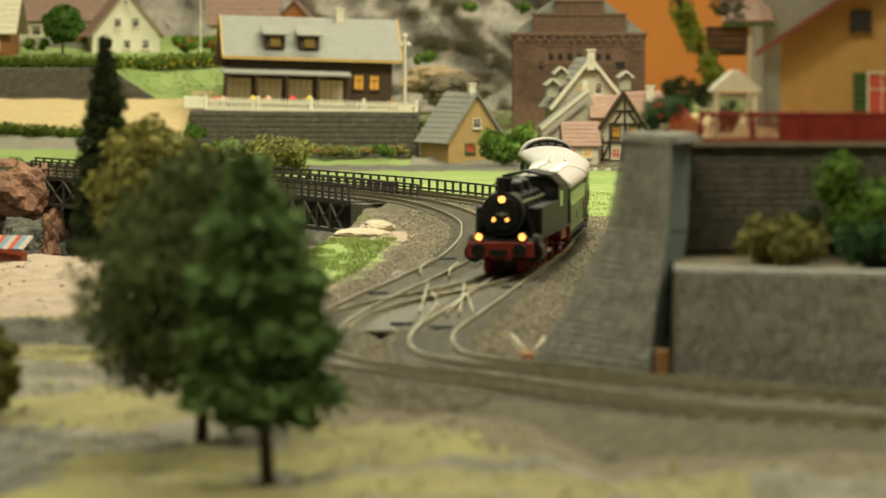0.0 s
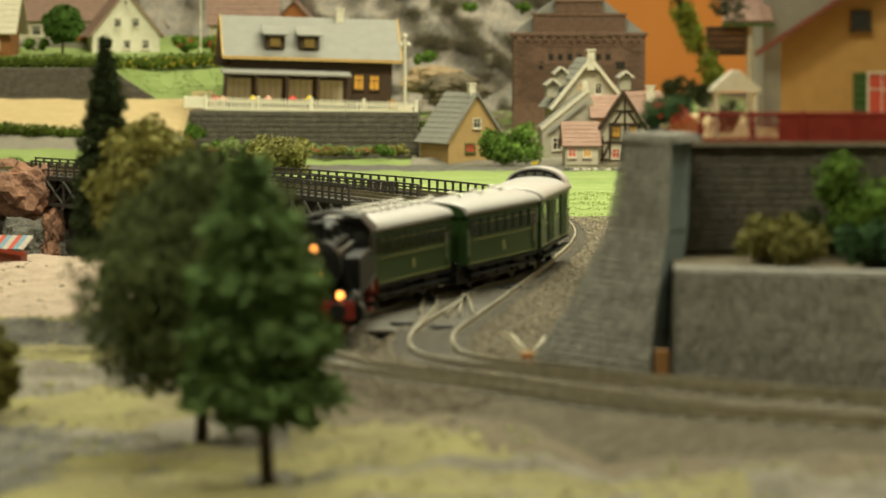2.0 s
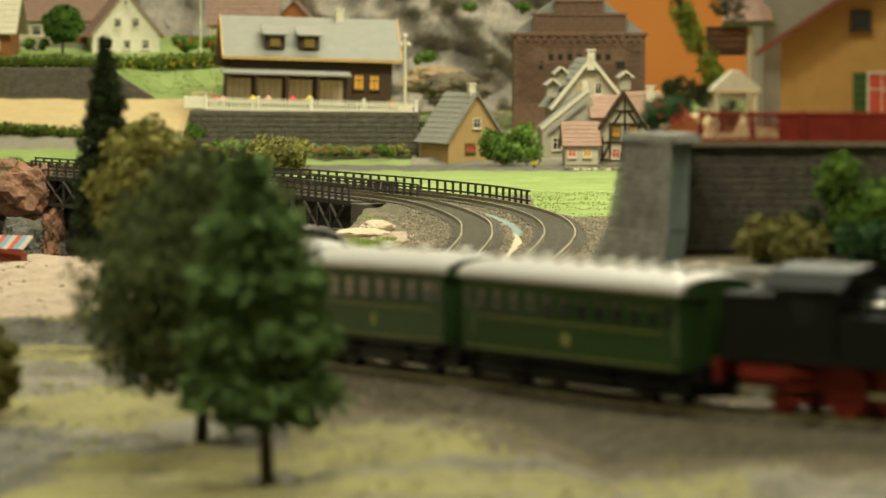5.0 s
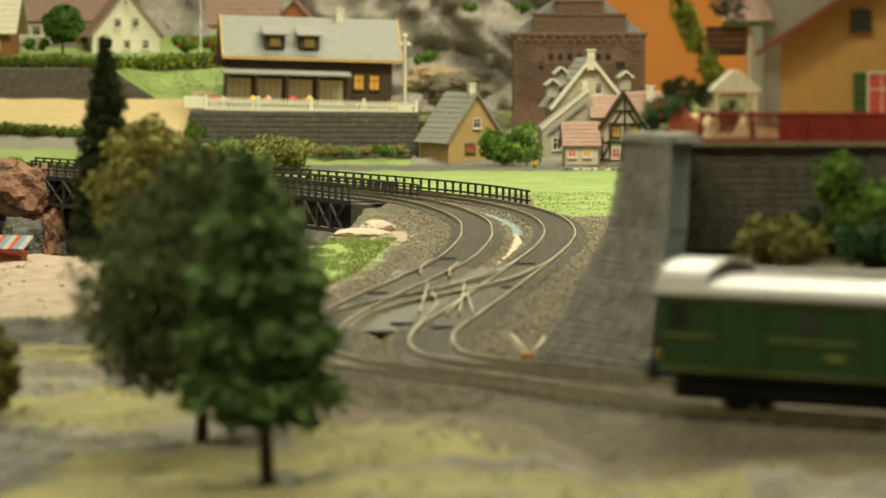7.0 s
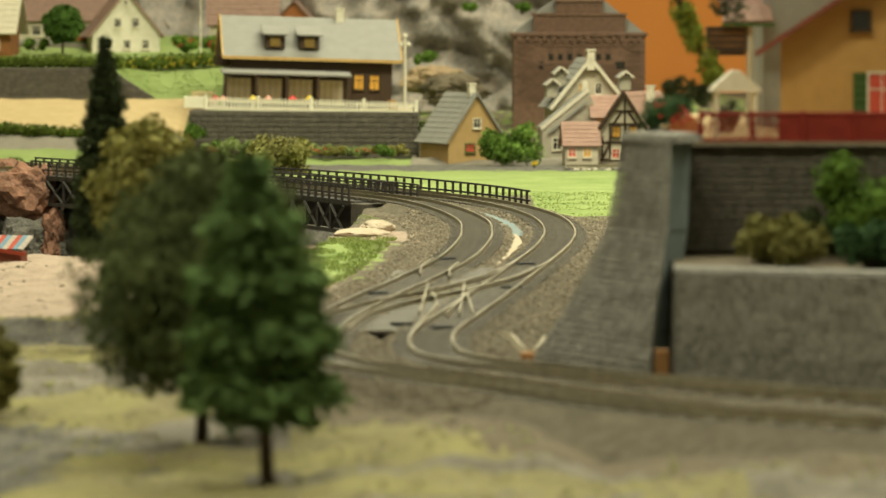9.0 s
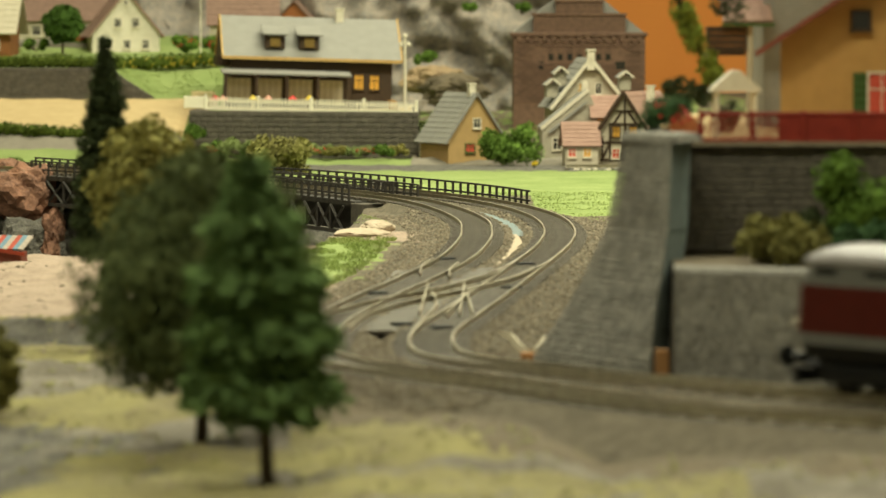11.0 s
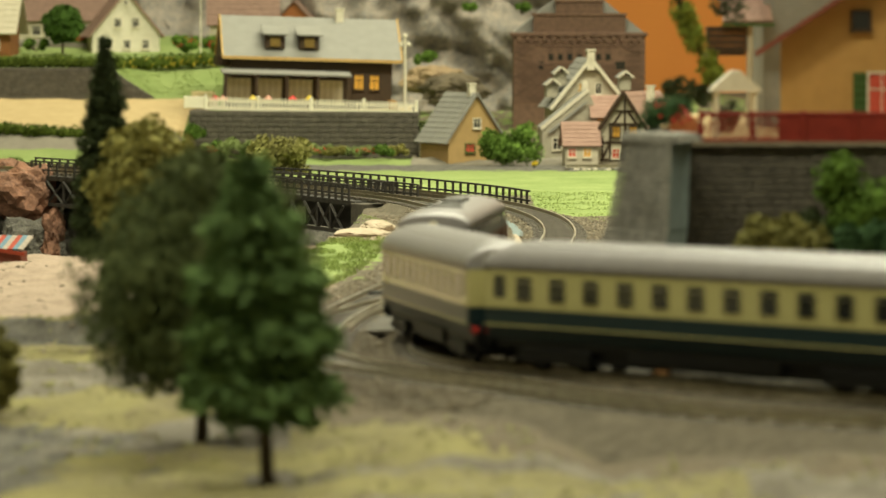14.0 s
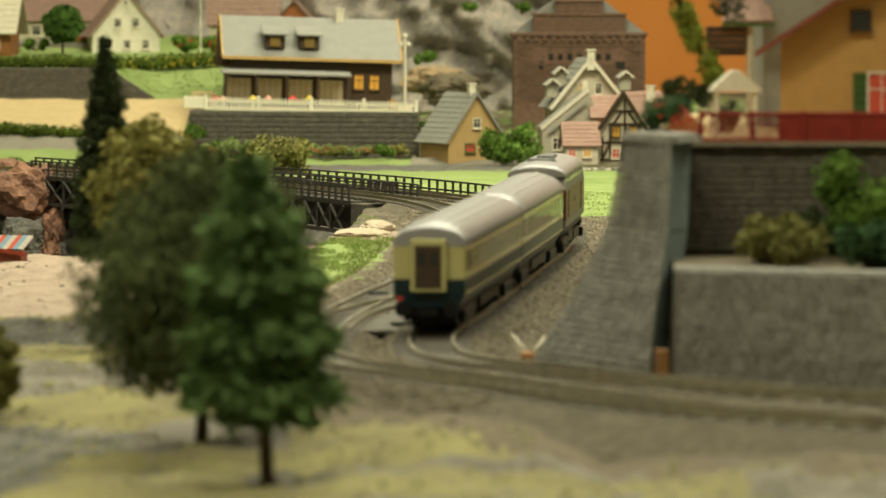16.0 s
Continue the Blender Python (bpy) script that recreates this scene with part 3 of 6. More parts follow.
def leaves(bm, rnd, c, r, count, size, squash=(1, 1, 1)):
    """A clump of small leaf flakes scattered over and inside a lumpy ball."""
    for _ in range(count):
        v = Vector((rnd.gauss(0, 1), rnd.gauss(0, 1), rnd.gauss(0, 1))).normalized()
        p = Vector(c) + Vector((v.x * squash[0], v.y * squash[1], v.z * squash[2])) * r * (0.55 + 0.5 * rnd.random() ** 0.6)
        s = size * (0.6 + 0.8 * rnd.random())
        t = (v + 0.9 * Vector((rnd.gauss(0, 1), rnd.gauss(0, 1), rnd.gauss(0, 1)))).normalized()
        e1 = t.orthogonal().normalized()
        e2 = t.cross(e1)
        k = [p + e1 * s, p + e2 * s * 0.6, p - e1 * s, p - e2 * s * 0.6 + t * s * 0.3]
        bm.faces.new([bm.verts.new(q) for q in k])


def flock_tree(name, x, y, z, height, radius, mat, label, seed, levels=9, trunk_h=0.18, flake=0.16, dens=1.0, lean=0.0, tr=0.22, taper=0.0):
    rnd = random.Random(seed)
    ob = thing(name, cpose(x, y, z), label, "tree", "model trees")
    tb = rod(B(), (0, 0, -0.3), (lean * 0.8, 0, height * 0.85), tr, tr * 0.3, 10)
    for i in range(levels):
        f = trunk_h + (0.95 - trunk_h) * (i + 0.5) / levels
        for k in range(3):
            a = rnd.random() * 6.28
            rr = radius * 0.7 * math.sin(math.pi * min(1, 0.2 + f * 0.8))
            rod(tb, (lean * f, 0, height * f), (lean * f + rr * math.cos(a), rr * math.sin(a), height * f + 0.2), 0.05, 0.02, 5)
    part("trunk", tb, M_TRUNK, ob, "brown bark trunk and limbs")
    cb = B()
    for i in range(levels):
        f = (i + 0.5) / levels
        zc = height * (trunk_h + (1 - trunk_h) * f)
        prof = math.sqrt(max(0.05, 1 - (2 * f - 0.95) ** 2))
        rr = radius * prof * (1 - taper * max(0.0, f - 0.45))
        n = max(1, int(3 + 7 * prof))
        for k in range(n):
            a = 6.283 * (k + rnd.random() * 0.8) / n
            q = rr * (0.55 + 0.3 * rnd.random()) if n > 1 else 0
            cr = max(0.13, rr * (0.42 + 0.22 * rnd.random()))
            c = (lean * f + q * math.cos(a), q * math.sin(a), zc + rnd.uniform(-0.3, 0.3) * height / levels)
            ball(cb, c, cr * 0.5, 1, (1, 1, 0.8))
            leaves(cb, rnd, c, cr, int(240 * dens * (cr / (radius * 0.5)) ** 1.5) + 30, flake, (1, 1, 0.8))
    part("crown", cb, mat, ob)
    return ob


def fir_tree(name, x, y, z, height, profile, mat, label, seed, tiers, branches, lean, tr, needle):
    """A fir of drooping whorls; profile gives (share of height, radius) from the foot of the crown to the tip."""
    rnd = random.Random(seed)
    ob = thing(name, cpose(x, y, z), label, "tree", "model trees")
    tb = rod(B(), (0, 0, -0.6), (lean, 0, height * 0.97), tr, tr * 0.2, 10)
    rod(tb, (0, 0, -0.6), (0, 0, 0.35), tr * 1.7, tr, 10)
    verts, faces = [], []

    def reach(f):
        for (fa, ra), (fb, rb) in zip(profile, profile[1:]):
            if f <= fb:
                return ra + (rb - ra) * (f - fa) / (fb - fa)
        return profile[-1][1]
    f0 = profile[0][0]
    for i in range(tiers):
        f = f0 + (1.0 - f0) * ((i + 0.35) / tiers) ** 0.94
        big = reach(f) * (1.12 if i % 2 else 0.86)
        n = max(4, int(branches * (0.45 + 0.55 * big / profile[1][1])))
        off = rnd.random() * 6.28
        for k in range(n):
            a = off + 6.283 * (k + 0.5 * rnd.random()) / n
            r = big * (0.84 + 0.26 * rnd.random())
            zc = height * f + rnd.uniform(-0.1, 0.1)
            drop = 0.16 * r + 0.1
            out, side = Vector((math.cos(a), math.sin(a), 0)), Vector((-math.sin(a), math.cos(a), 0))
            root = Vector((lean * f, 0, zc + 0.25 * r))
            tip = root + out * r - Vector((0, 0, drop + 0.25 * r))
            rod(tb, root, root.lerp(tip, 0.8), 0.05, 0.02, 4)
            count = int(46 + 66 * r)
            for m in range(count):
                t = rnd.random() ** 0.62
                p = root.lerp(tip, t) - Vector((0, 0, 0.16 * r * math.sin(t * 3.0)))
                spread = (0.16 + 0.62 * t * (1.12 - t)) * r * 2.6 / (1 + 0.12 * n)
                p = p + side * rnd.gauss(0, 0.55) * spread + Vector((0, 0, rnd.gauss(-0.02, 0.12 + 0.04 * r)))
                d = (out * (0.5 + rnd.random()) + side * rnd.gauss(0, 0.7) + Vector((0, 0, rnd.gauss(-0.25, 0.45)))).normalized()
                e = d.orthogonal().normalized()
                e = (e * math.cos(m) + d.cross(e) * math.sin(m)) * needle * 0.32
                ln = needle * (0.7 + 0.9 * rnd.random())
                b = len(verts)
                verts += [(p - e) * U, (p + e) * U, (p + d * ln + e * 0.5) * U, (p + d * ln - e * 0.5) * U]
                faces.append((b, b + 1, b + 2, b + 3))
    part("trunk", tb, M_TRUNK, ob, "brown bark trunk and limbs")
    me = bpy.data.meshes.new("crown")
    me.from_pydata([tuple(v) for v in verts], [], faces)
    me.materials.append(mat)
    part("crown", me, None, ob)
    cb = B()
    for i in range(tiers * 2):
        f = f0 + (0.97 - f0) * (i + 0.5) / (tiers * 2)
        ball(cb, (lean * f, 0, height * f), max(0.05, reach(f) * 0.6), 2, (1, 1, 0.55))
    part("core", cb, mat, ob)
    return ob


def bush(name, x, y, z, r, mat, label, seed, n=6, h=1.0, flake=0.12, spread=1.0, flowers=None, category="bush"):
    rnd = random.Random(seed)
    ob = thing(name, cpose(x, y, z), label, category, "shrubs")
    bm, st = B(), B()
    for k in range(n):
        a, q = rnd.random() * 6.283, r * spread * rnd.random() ** 0.5
        c = (q * math.cos(a), q * math.sin(a) * 0.7, r * h * (0.25 + 0.75 * rnd.random()))
        cr = r * (0.35 + 0.3 * rnd.random())
        rod(st, (0, 0, -0.2), c, 0.06, 0.03, 5)
        ball(bm, c, cr * 0.6, 1)
        leaves(bm, rnd, c, cr, 170, flake)
    part("stem", st, M_TRUNK, ob)
    part("foliage", bm, mat, ob)
    if flowers:
        fb = B()
        for k in range(16):
            a, q = rnd.random() * 6.283, r * spread * rnd.random() ** 0.5
            ball(fb, (q * math.cos(a), -abs(q * math.sin(a)) - 0.3 * r, r * h * (0.3 + 0.9 * rnd.random())), 0.09, 1)
        part("blossom", fb, flowers, ob, "small red flower heads")
    return ob


def hedge(p, q, z0, z1, h, thick, mat, label, seed, flowers=None):
    rnd = random.Random(seed)
    p, q = Vector(p), Vector(q)
    n = int((q - p).length / (h * 0.45))
    ob = thing("hedge", cpose(p.x, p.y, z0), label, "hedge", "hedges")
    bm = B()
    for i in range(n + 1):
        c = p.lerp(q, i / n) - p
        c = (c.x, c.y + rnd.uniform(-0.2, 0.2), (z1 - z0) * i / n + h * (0.45 + 0.1 * rnd.random()))
        ball(bm, c, h * 0.42, 1)
        leaves(bm, rnd, c, h * 0.55, 70, 0.16)
    part("foliage", bm, mat, ob)
    if flowers:
        fb = B()
        for i in range(n * 4):
            c = p.lerp(q, rnd.random()) - p
            ball(fb, (c.x, c.y - h * (0.3 + 0.25 * rnd.random()), h * (0.3 + 0.75 * rnd.random())), 0.05 + 0.06 * rnd.random(), 1)
        part("blossom", fb, flowers, ob, "yellow blossoms")
    return ob


def window(parent, x, z, w, h, y=0.0, frame_mat=None, pane=None, face=(0, -1), bars=True, shutters=None):
    """A window on the front (face 0,-1) or on a side wall (face -1,0 or 1,0) of a house."""
    frame_mat, pane = frame_mat or M_WHITE, pane or M_PANE
    m = cpose(x, y, z) if face[0] == 0 else cpose(x, y, z, rz=90 * face[0])
    f = B()
    ring = [[f.verts.new((sx * (w / 2 + o), y0, sz * (h / 2 + o))) for sx, sz in ((-1, -1), (1, -1), (1, 1), (-1, 1))] for o, y0 in ((0.05, 0.0), (0.05, -0.12), (-0.04, -0.12), (-0.04, 0.0))]
    for r0, r1 in zip(ring, ring[1:]):
        for k in range(4):
            f.faces.new((r0[k], r0[(k + 1) % 4], r1[(k + 1) % 4], r1[k]))
    wo = part("window", f, frame_mat, parent, at=m)
    if bars:
        part("glazing_bar", box(B(), (0, -0.06, 0), (0.05, 0.06, h)), frame_mat, wo)
        part("glazing_bar", box(B(), (0, -0.055, h * 0.12), (w, 0.06, 0.05)), frame_mat, wo)
    part("pane", box(B(), (0, -0.015, 0), (w, 0.03, h)), pane, wo)
    part("sill", box(B(), (0, -0.1, -h / 2 - 0.08), (w + 0.2, 0.24, 0.07)), frame_mat, wo)
    if shutters:
        for sx in (-1, 1):
            sb = box(B(), (sx * (w / 2 + w * 0.3), -0.05, 0), (w * 0.5, 0.08, h))
            for k in range(5):
                box(sb, (sx * (w / 2 + w * 0.3), -0.1, (k - 2) * h / 5.2), (w * 0.42, 0.03, h * 0.1), rx=20)
            part("shutter", sb, shutters, wo, "louvred shutter")
    return wo


def house(name, at, w, d, he, hr, wall, roof, label, ridge="depth", over=0.45, windows=(), chimney=None, barge=None, rows=8, tile=0.8, door=None, category="house"):
    """Front at y=0 looking to -y, x centred; ridge in depth (gable to the front) or in width (eaves to the front)."""
    ob = thing(name, at, label, category, "model houses")
    bm = B()
    if ridge == "depth":
        prism(bm, [(-w / 2, -0.6), (w / 2, -0.6), (w / 2, he), (0, hr - 0.12), (-w / 2, he)], 1, 0, d)
        half, run = w / 2, d
    else:
        prism(bm, [(0, -0.6), (d, -0.6), (d, he), (d / 2, hr - 0.12), (0, he)], 0, -w / 2, w / 2)
        half, run = d / 2, w
    part("wall", bm, wall, ob)
    slope = (hr - he) / half
    ang = math.atan(slope)
    ln = (half + over) / math.cos(ang)
    for sgn in (-1, 1):
        rb = B()
        out = [(-ln / 2, -0.08), (ln / 2, -0.08)]
        for r in range(rows):
            ya, yb = ln / 2 - ln * r / rows, ln / 2 - ln * (r + 1) / rows
            za, zb = (0.06, 0.1) if (sgn < 0) == (ridge == "width") else (0.1, 0.06)
            out += [(ya, za), (yb, zb)]
        prism(rb, out, 0, -(run + 2 * over) / 2, (run + 2 * over) / 2)
        if ridge == "depth":
            m = Matrix.Translation((sgn * (half + over) / 2, d / 2, hr - slope * (half + over) / 2)) @ Euler((0, sgn * ang, 0)).to_matrix().to_4x4() @ Euler((0, 0, radians(90))).to_matrix().to_4x4()
        else:
            m = Matrix.Translation((0, d / 2 + sgn * (half + over) / 2, hr - slope * (half + over) / 2)) @ Euler((-sgn * ang, 0, 0)).to_matrix().to_4x4()
        rb.transform(m)
        part("roof", rb, roof, ob, "tiled roof slope")
        if barge and ridge == "depth":
            bb = box(B(), (0, 0, 0), (ln, 0.12, 0.32 if barge is not M_TILE else 0.18))
            bb.transform(Matrix.Translation((sgn * (half + over) / 2, -over - 0.08, hr - 0.03 - slope * (half + over) / 2)) @ Euler((0, sgn * ang, 0)).to_matrix().to_4x4())
            part("bargeboard", bb, barge, ob)
        elif barge:
            bb = box(B(), (0, (-over - 0.1 if sgn < 0 else d + over + 0.1), he - slope * over - 0.02), (run + 2 * over + 0.1, 0.12, 0.3))
            part("fascia", bb, barge, ob)
            for sx in (-1, 1):
                vb = box(B(), (0, 0, 0), (0.14, ln, 0.34))
                vb.transform(Matrix.Translation((sx * (run / 2 + over + 0.06), d / 2 + sgn * (half + over) / 2, hr - slope * (half + over) / 2)) @ Euler((-sgn * ang, 0, 0)).to_matrix().to_4x4())
                part("verge_board", vb, barge, ob)
    for wn in windows:
        window(ob, **wn)
    if door:
        x, ww, hh, mat = door
        do = part("door", box(B(), (x, -0.04, hh / 2), (ww, 0.12, hh), bevel=0.02), mat, ob)
        part("handle", ball(B(), (x + ww * 0.35, -0.13, hh * 0.5), 0.05, 1), M_STEEL, do)
    if chimney:
        cx, cy, cz, cs = chimney
        cb = box(B(), (cx, cy, cz), (cs, cs, cs * 2.6), bevel=0.03)
        box(cb, (cx, cy, cz + cs * 1.35), (cs * 1.25, cs * 1.25, cs * 0.25))
        part("chimney", cb, M_WHITE, ob)
    return ob


# ---- retaining walls and the raised terrace ----


def build_terrace():
    w = thing("wall_buttress", cpose(0, 0, 0), "leaning grey stone buttress with a blue-grey cut edge beside the track", "retaining wall", kind="structure")
    tiers = [(-0.9, 3.3, 7.5, 154.6), (0.0, 3.6, 7.6, 155.0), (1.3, 4.5, 7.75, 155.8), (2.75, 5.35, 8.0, 156.8), (4.9, 6.35, 8.4, 158.2), (8.2, 6.97, 8.6, 159.6)]
    for (z0, a0, b0, y0), (z1, a1, b1, y1) in zip(tiers, tiers[1:]):
        low = [(a0, 163, z0), (b0, y0, z0), (b0 + 0.75, y0 + 2.6, z0), (a0 + 2, 168, z0)]
        high = [(a1, 163, z1), (b1, y1, z1), (b1 + 0.75, y1 + 2.6, z1), (a1 + 2, 168, z1)]
        ins = [[(x + (0.3 if k == 0 else 0), y + (0.35 if k < 2 else 0), z) for k, (x, y, z) in enumerate(q)] for q in (low, high)]
        part("core", hull(B(), *ins), M_MORTAR, w)
        edge = [[(b + 0.02, y + 0.08, z), (b + 0.78, y + 2.62, z), (b + 0.9, y + 2.75, z), (b - 0.06, y + 0.4, z)] for b, y, z in ((b0, y0, z0), (b1, y1, z1))]
        part("cut_edge", hull(B(), *edge), M_SLATEBLUE, w, "blue-grey cut edge")
        stones(w, low[0], low[1], high[1], high[0], max(2, round((z1 - z0) / 0.26)), 17, 0.075, M_STONE, limit=56, gap=0.05)
    part("coping", hull(B(), [(6.8, 162.9, 8.2), (8.7, 159.2, 8.2), (9.9, 161.6, 8.2), (8.5, 168.4, 8.2)], [(6.9, 163, 8.5), (8.7, 159.4, 8.5), (9.8, 161.7, 8.5), (8.5, 168.2, 8.5)]), M_STONE, w)

    v = thing("wall_lower", cpose(0, 0, 0), "low grey block stone retaining wall along the curve", "retaining wall", kind="structure")
    x0 = 8.35
    part("core", hull(B(), [(x0, 151.0, -0.9), (60, 144.5, -0.9), (60, 148, -0.9), (x0, 153, -0.9)], [(x0, 151.5, 3.82), (60, 145, 2.9), (60, 148, 2.9), (x0, 153, 3.82)]), M_MORTAR, v)
    stones(v, (x0, 150.98, -0.85), (30, 148.25, -0.85), (30, 148.75, 3.4), (x0, 151.48, 3.78), 20, 40, 0.09, M_STONE, limit=290, gap=0.06)
    part("coping", hull(B(), [(x0 - 0.05, 151.42, 3.82), (60, 144.95, 2.9), (60, 148, 2.9), (x0 - 0.05, 153.1, 3.82)], [(x0 - 0.05, 151.6, 3.98), (60, 145.1, 3.06), (60, 148, 3.06), (x0 - 0.05, 153.1, 3.98)]), M_STONE, v)
    part("post", box(B(), (8.0, 154.5, 0.0), (0.5, 0.5, 1.6), bevel=0.03), material("raw_wood_block", (0.34, 0.17, 0.06)), v, "raw wooden block in the gap")

    t = thing("terrace_lower", cpose(0, 0, 0), "earth terrace between two stone walls", "terrace", kind="structure")
    part("bed", hull(B(), [(8.4, 152.5, -1), (60, 147, -1), (60, 165, -1), (8.4, 165, -1)], [(8.6, 152.6, 3.8), (60, 147, 2.88), (60, 165, 2.88), (8.6, 165, 3.8)]), M_EARTH, t)

    u = thing("wall_upper", cpose(0, 0, 0), "dark grey stone retaining wall above the terrace", "retaining wall", kind="structure")
    part("core", hull(B(), [(8.7, 163.8, 2), (60, 163.8, 2), (60, 215, 2), (10, 215, 2)], [(8.9, 164.3, 7.95), (60, 164.3, 7.95), (60, 215, 7.95), (10.5, 215, 7.95)]), M_STONE_DARK, u)
    stones(u, (9.0, 163.78, 3.9), (26, 163.78, 3.9), (26, 164.28, 7.9), (9.0, 164.28, 7.9), 14, 24, 0.06, M_STONE_DARK)
    part("coping", hull(B(), [(8.7, 163.9, 7.95), (60, 163.9, 7.95), (60, 166, 7.95), (8.7, 166, 7.95)], [(8.7, 164, 8.1), (60, 164, 8.1), (60, 166, 8.1), (8.7, 166, 8.1)]), M_EARTH, u)
    s = thing("ground_terrace", cpose(0, 0, 0), "sandy raised ground carrying the ochre house", "ground", kind="structure")
    part("bed", hull(B(), [(9, 166, -1), (60, 166, -1), (60, 216, -1), (10.6, 216, -1)], [(9, 166, 8.05), (60, 166, 8.05), (60, 216, 8.05), (10.6, 216, 8.05)]), M_SAND, s)


build_terrace()


def build_parapet():
    ob = thing("garden_fence", cpose(0, 0, 0), "dark red garden fence with diamond lattice on the upper wall", "fence")
    x0, x1, y, z0, z1 = 10.02, 26.0, 164.8, 8.05, 9.15
    part("rail", box(B(), ((x0 + x1) / 2, y, z1 + 0.02), (x1 - x0, 0.16, 0.16), bevel=0.02), M_RED, ob)
    part("rail", box(B(), ((x0 + x1) / 2, y, z0 + 0.1), (x1 - x0, 0.16, 0.18), bevel=0.02), M_RED, ob)
    part("panel", box(B(), ((x0 + 3.0 + x1) / 2, y, (z0 + z1) / 2), (x1 - x0 - 3.0, 0.08, z1 - z0)), M_RED, ob)
    n = 13
    for i in range(n):
        for sgn in (-1, 1):
            xx = x0 + 0.1 + 2.9 * (i + 0.5) / n
            part("lattice_bar", box(B(), (xx, y + 0.02 * sgn, (z0 + z1) / 2), (0.07, 0.05, 1.15), ry=32 * sgn), M_RED, ob)
    for i in range(9):
        part("post", box(B(), (x0 + (x1 - x0) * i / 8, y - 0.05, (z0 + z1) / 2 + 0.05), (0.2, 0.2, z1 - z0 + 0.2), bevel=0.03), M_RED, ob)


build_parapet()


def build_ochre_house():
    ob = house("ochre_house", cpose(20.0, 172, 8.05, rz=-5.5), 12.6, 9, 4.05, 8.2, M_OCHRE, M_TILE, "ochre plastered house with red roof edge and green shutters", over=1.0, barge=M_TILE, windows=[
        dict(x=-3.05, z=4.75, w=0.75, h=0.75, frame_mat=M_DARKWOOD, bars=False),
        dict(x=-2.2, z=1.75, w=1.1, h=1.75, pane=M_CURTAIN, shutters=M_SHUTTER),
        dict(x=2.2, z=1.75, w=1.1, h=1.75, pane=M_CURTAIN, shutters=M_SHUTTER)])
    return ob


build_ochre_house()


def build_tall_house():
    ob = house("tall_house", cpose(16.9, 188, 8.05), 5.4, 7, 9, 12, material("blue_grey_render", (0.30, 0.29, 0.25), None, 0.85, 1, 15, 0.2), M_TILE, "tall grey house with red porch roof and wooden balcony", windows=[dict(x=0.8, z=7, w=0.9, h=1.2)])
    pr = B()
    box(pr, (0, 0, 0), (2.2, 2.4, 0.14), rx=24)
    for r in range(6):
        for c in range(5):
            box(pr, (-0.88 + 0.44 * c, (-1.0 + 0.4 * r) * math.cos(radians(24)), (-1.0 + 0.4 * r) * math.sin(radians(24)) + 0.12), (0.42, 0.4, 0.06), rx=20)
    part("porch_roof", pr, M_PINKROOF, ob, "small tiled red porch roof", at=cpose(-3.5, -0.4, 5.1))
    part("gutter", box(B(), (-3.5, -1.6, 4.55), (2.3, 0.16, 0.14)), M_SHUTTER, ob)
    part("porch_post", rod(B(), (-3.4, -1.2, 0), (-3.4, -1.2, 4.6), 0.14), M_CREAM, ob)
    bal = part("balcony", box(B(), (-4.4, -0.6, 3.3), (1.6, 1.4, 0.2)), M_DARKWOOD, ob, "dark wooden balcony")
    for k in range(4):
        part("board", box(B(), (-4.4, -1.3, 3.5 + 0.28 * k), (1.7, 0.12, 0.265)), M_DARKWOOD, bal)
        part("board", box(B(), (-5.2, -0.6, 3.5 + 0.28 * k), (0.12, 1.4, 0.265)), M_DARKWOOD, bal)
    part("balcony_post", rod(B(), (-4.9, -1.1, 0), (-4.9, -1.1, 3.4), 0.12), M_DARKWOOD, ob)


build_tall_house()


def build_pavilion():
    ob = thing("garden_pavilion", cpose(11.70, 170, 8.05), "small white garden pavilion with pitched ivory roof", "pavilion")
    rb = B()
    prism(rb, [(-1.02, 1.9), (1.02, 1.9), (0.98, 2.03), (0.15, 2.75), (-0.15, 2.75), (-0.98, 2.03)], 1, -0.9, 0.9)
    part("roof", rb, M_WHITE, ob)
    for sx in (-0.76, 0.76):
        for sy in (-0.7, 0.7):
            part("post", box(B(), (sx, sy, 0.95), (0.17, 0.17, 1.9), bevel=0.02), M_WHITE, ob)


build_pavilion()


def build_planter():
    ob = thing("brick_planter", cpose(9.37, 165.2, 8.05), "orange brick planter with a low opening at the wall's end", "planter")
    part("body", box(B(), (0, 0, 0.42), (1.1, 0.8, 0.84), bevel=0.05), material("orange_clay", (0.55, 0.17, 0.06), None, 0.8), ob)
    for k in range(3):
        part("merlon", box(B(), (-0.4 + 0.4 * k, 0, 0.92), (0.22, 0.8, 0.2)), material("orange_clay_cap", (0.55, 0.19, 0.07), None, 0.8), ob)


build_planter()

M_FLOWER = material("red_flower", (0.6, 0.04, 0.03), None, 0.6)
M_YELLOWFL = material("yellow_flower", (0.7, 0.5, 0.04), None, 0.6)
M_TEALBUSH = material("blue_green_foliage", (0.09, 0.17, 0.07), (0.045, 0.09, 0.038), 0.95, 3, 20, 0.8, island=0.3, spec=0.1)
bush("rose_bush", 8.92, 165.6, 8.5, 0.95, M_TEALBUSH, "blue-green rose bush with red blossoms by the planter", 5, 8, 0.9, 0.09, flowers=M_FLOWER)
bush("terrace_bush", 12.73, 157, 3.7, 1.3, M_OLIVE, "olive green shrub on the terrace below the wall", 6, 12, 1.2, 0.13)
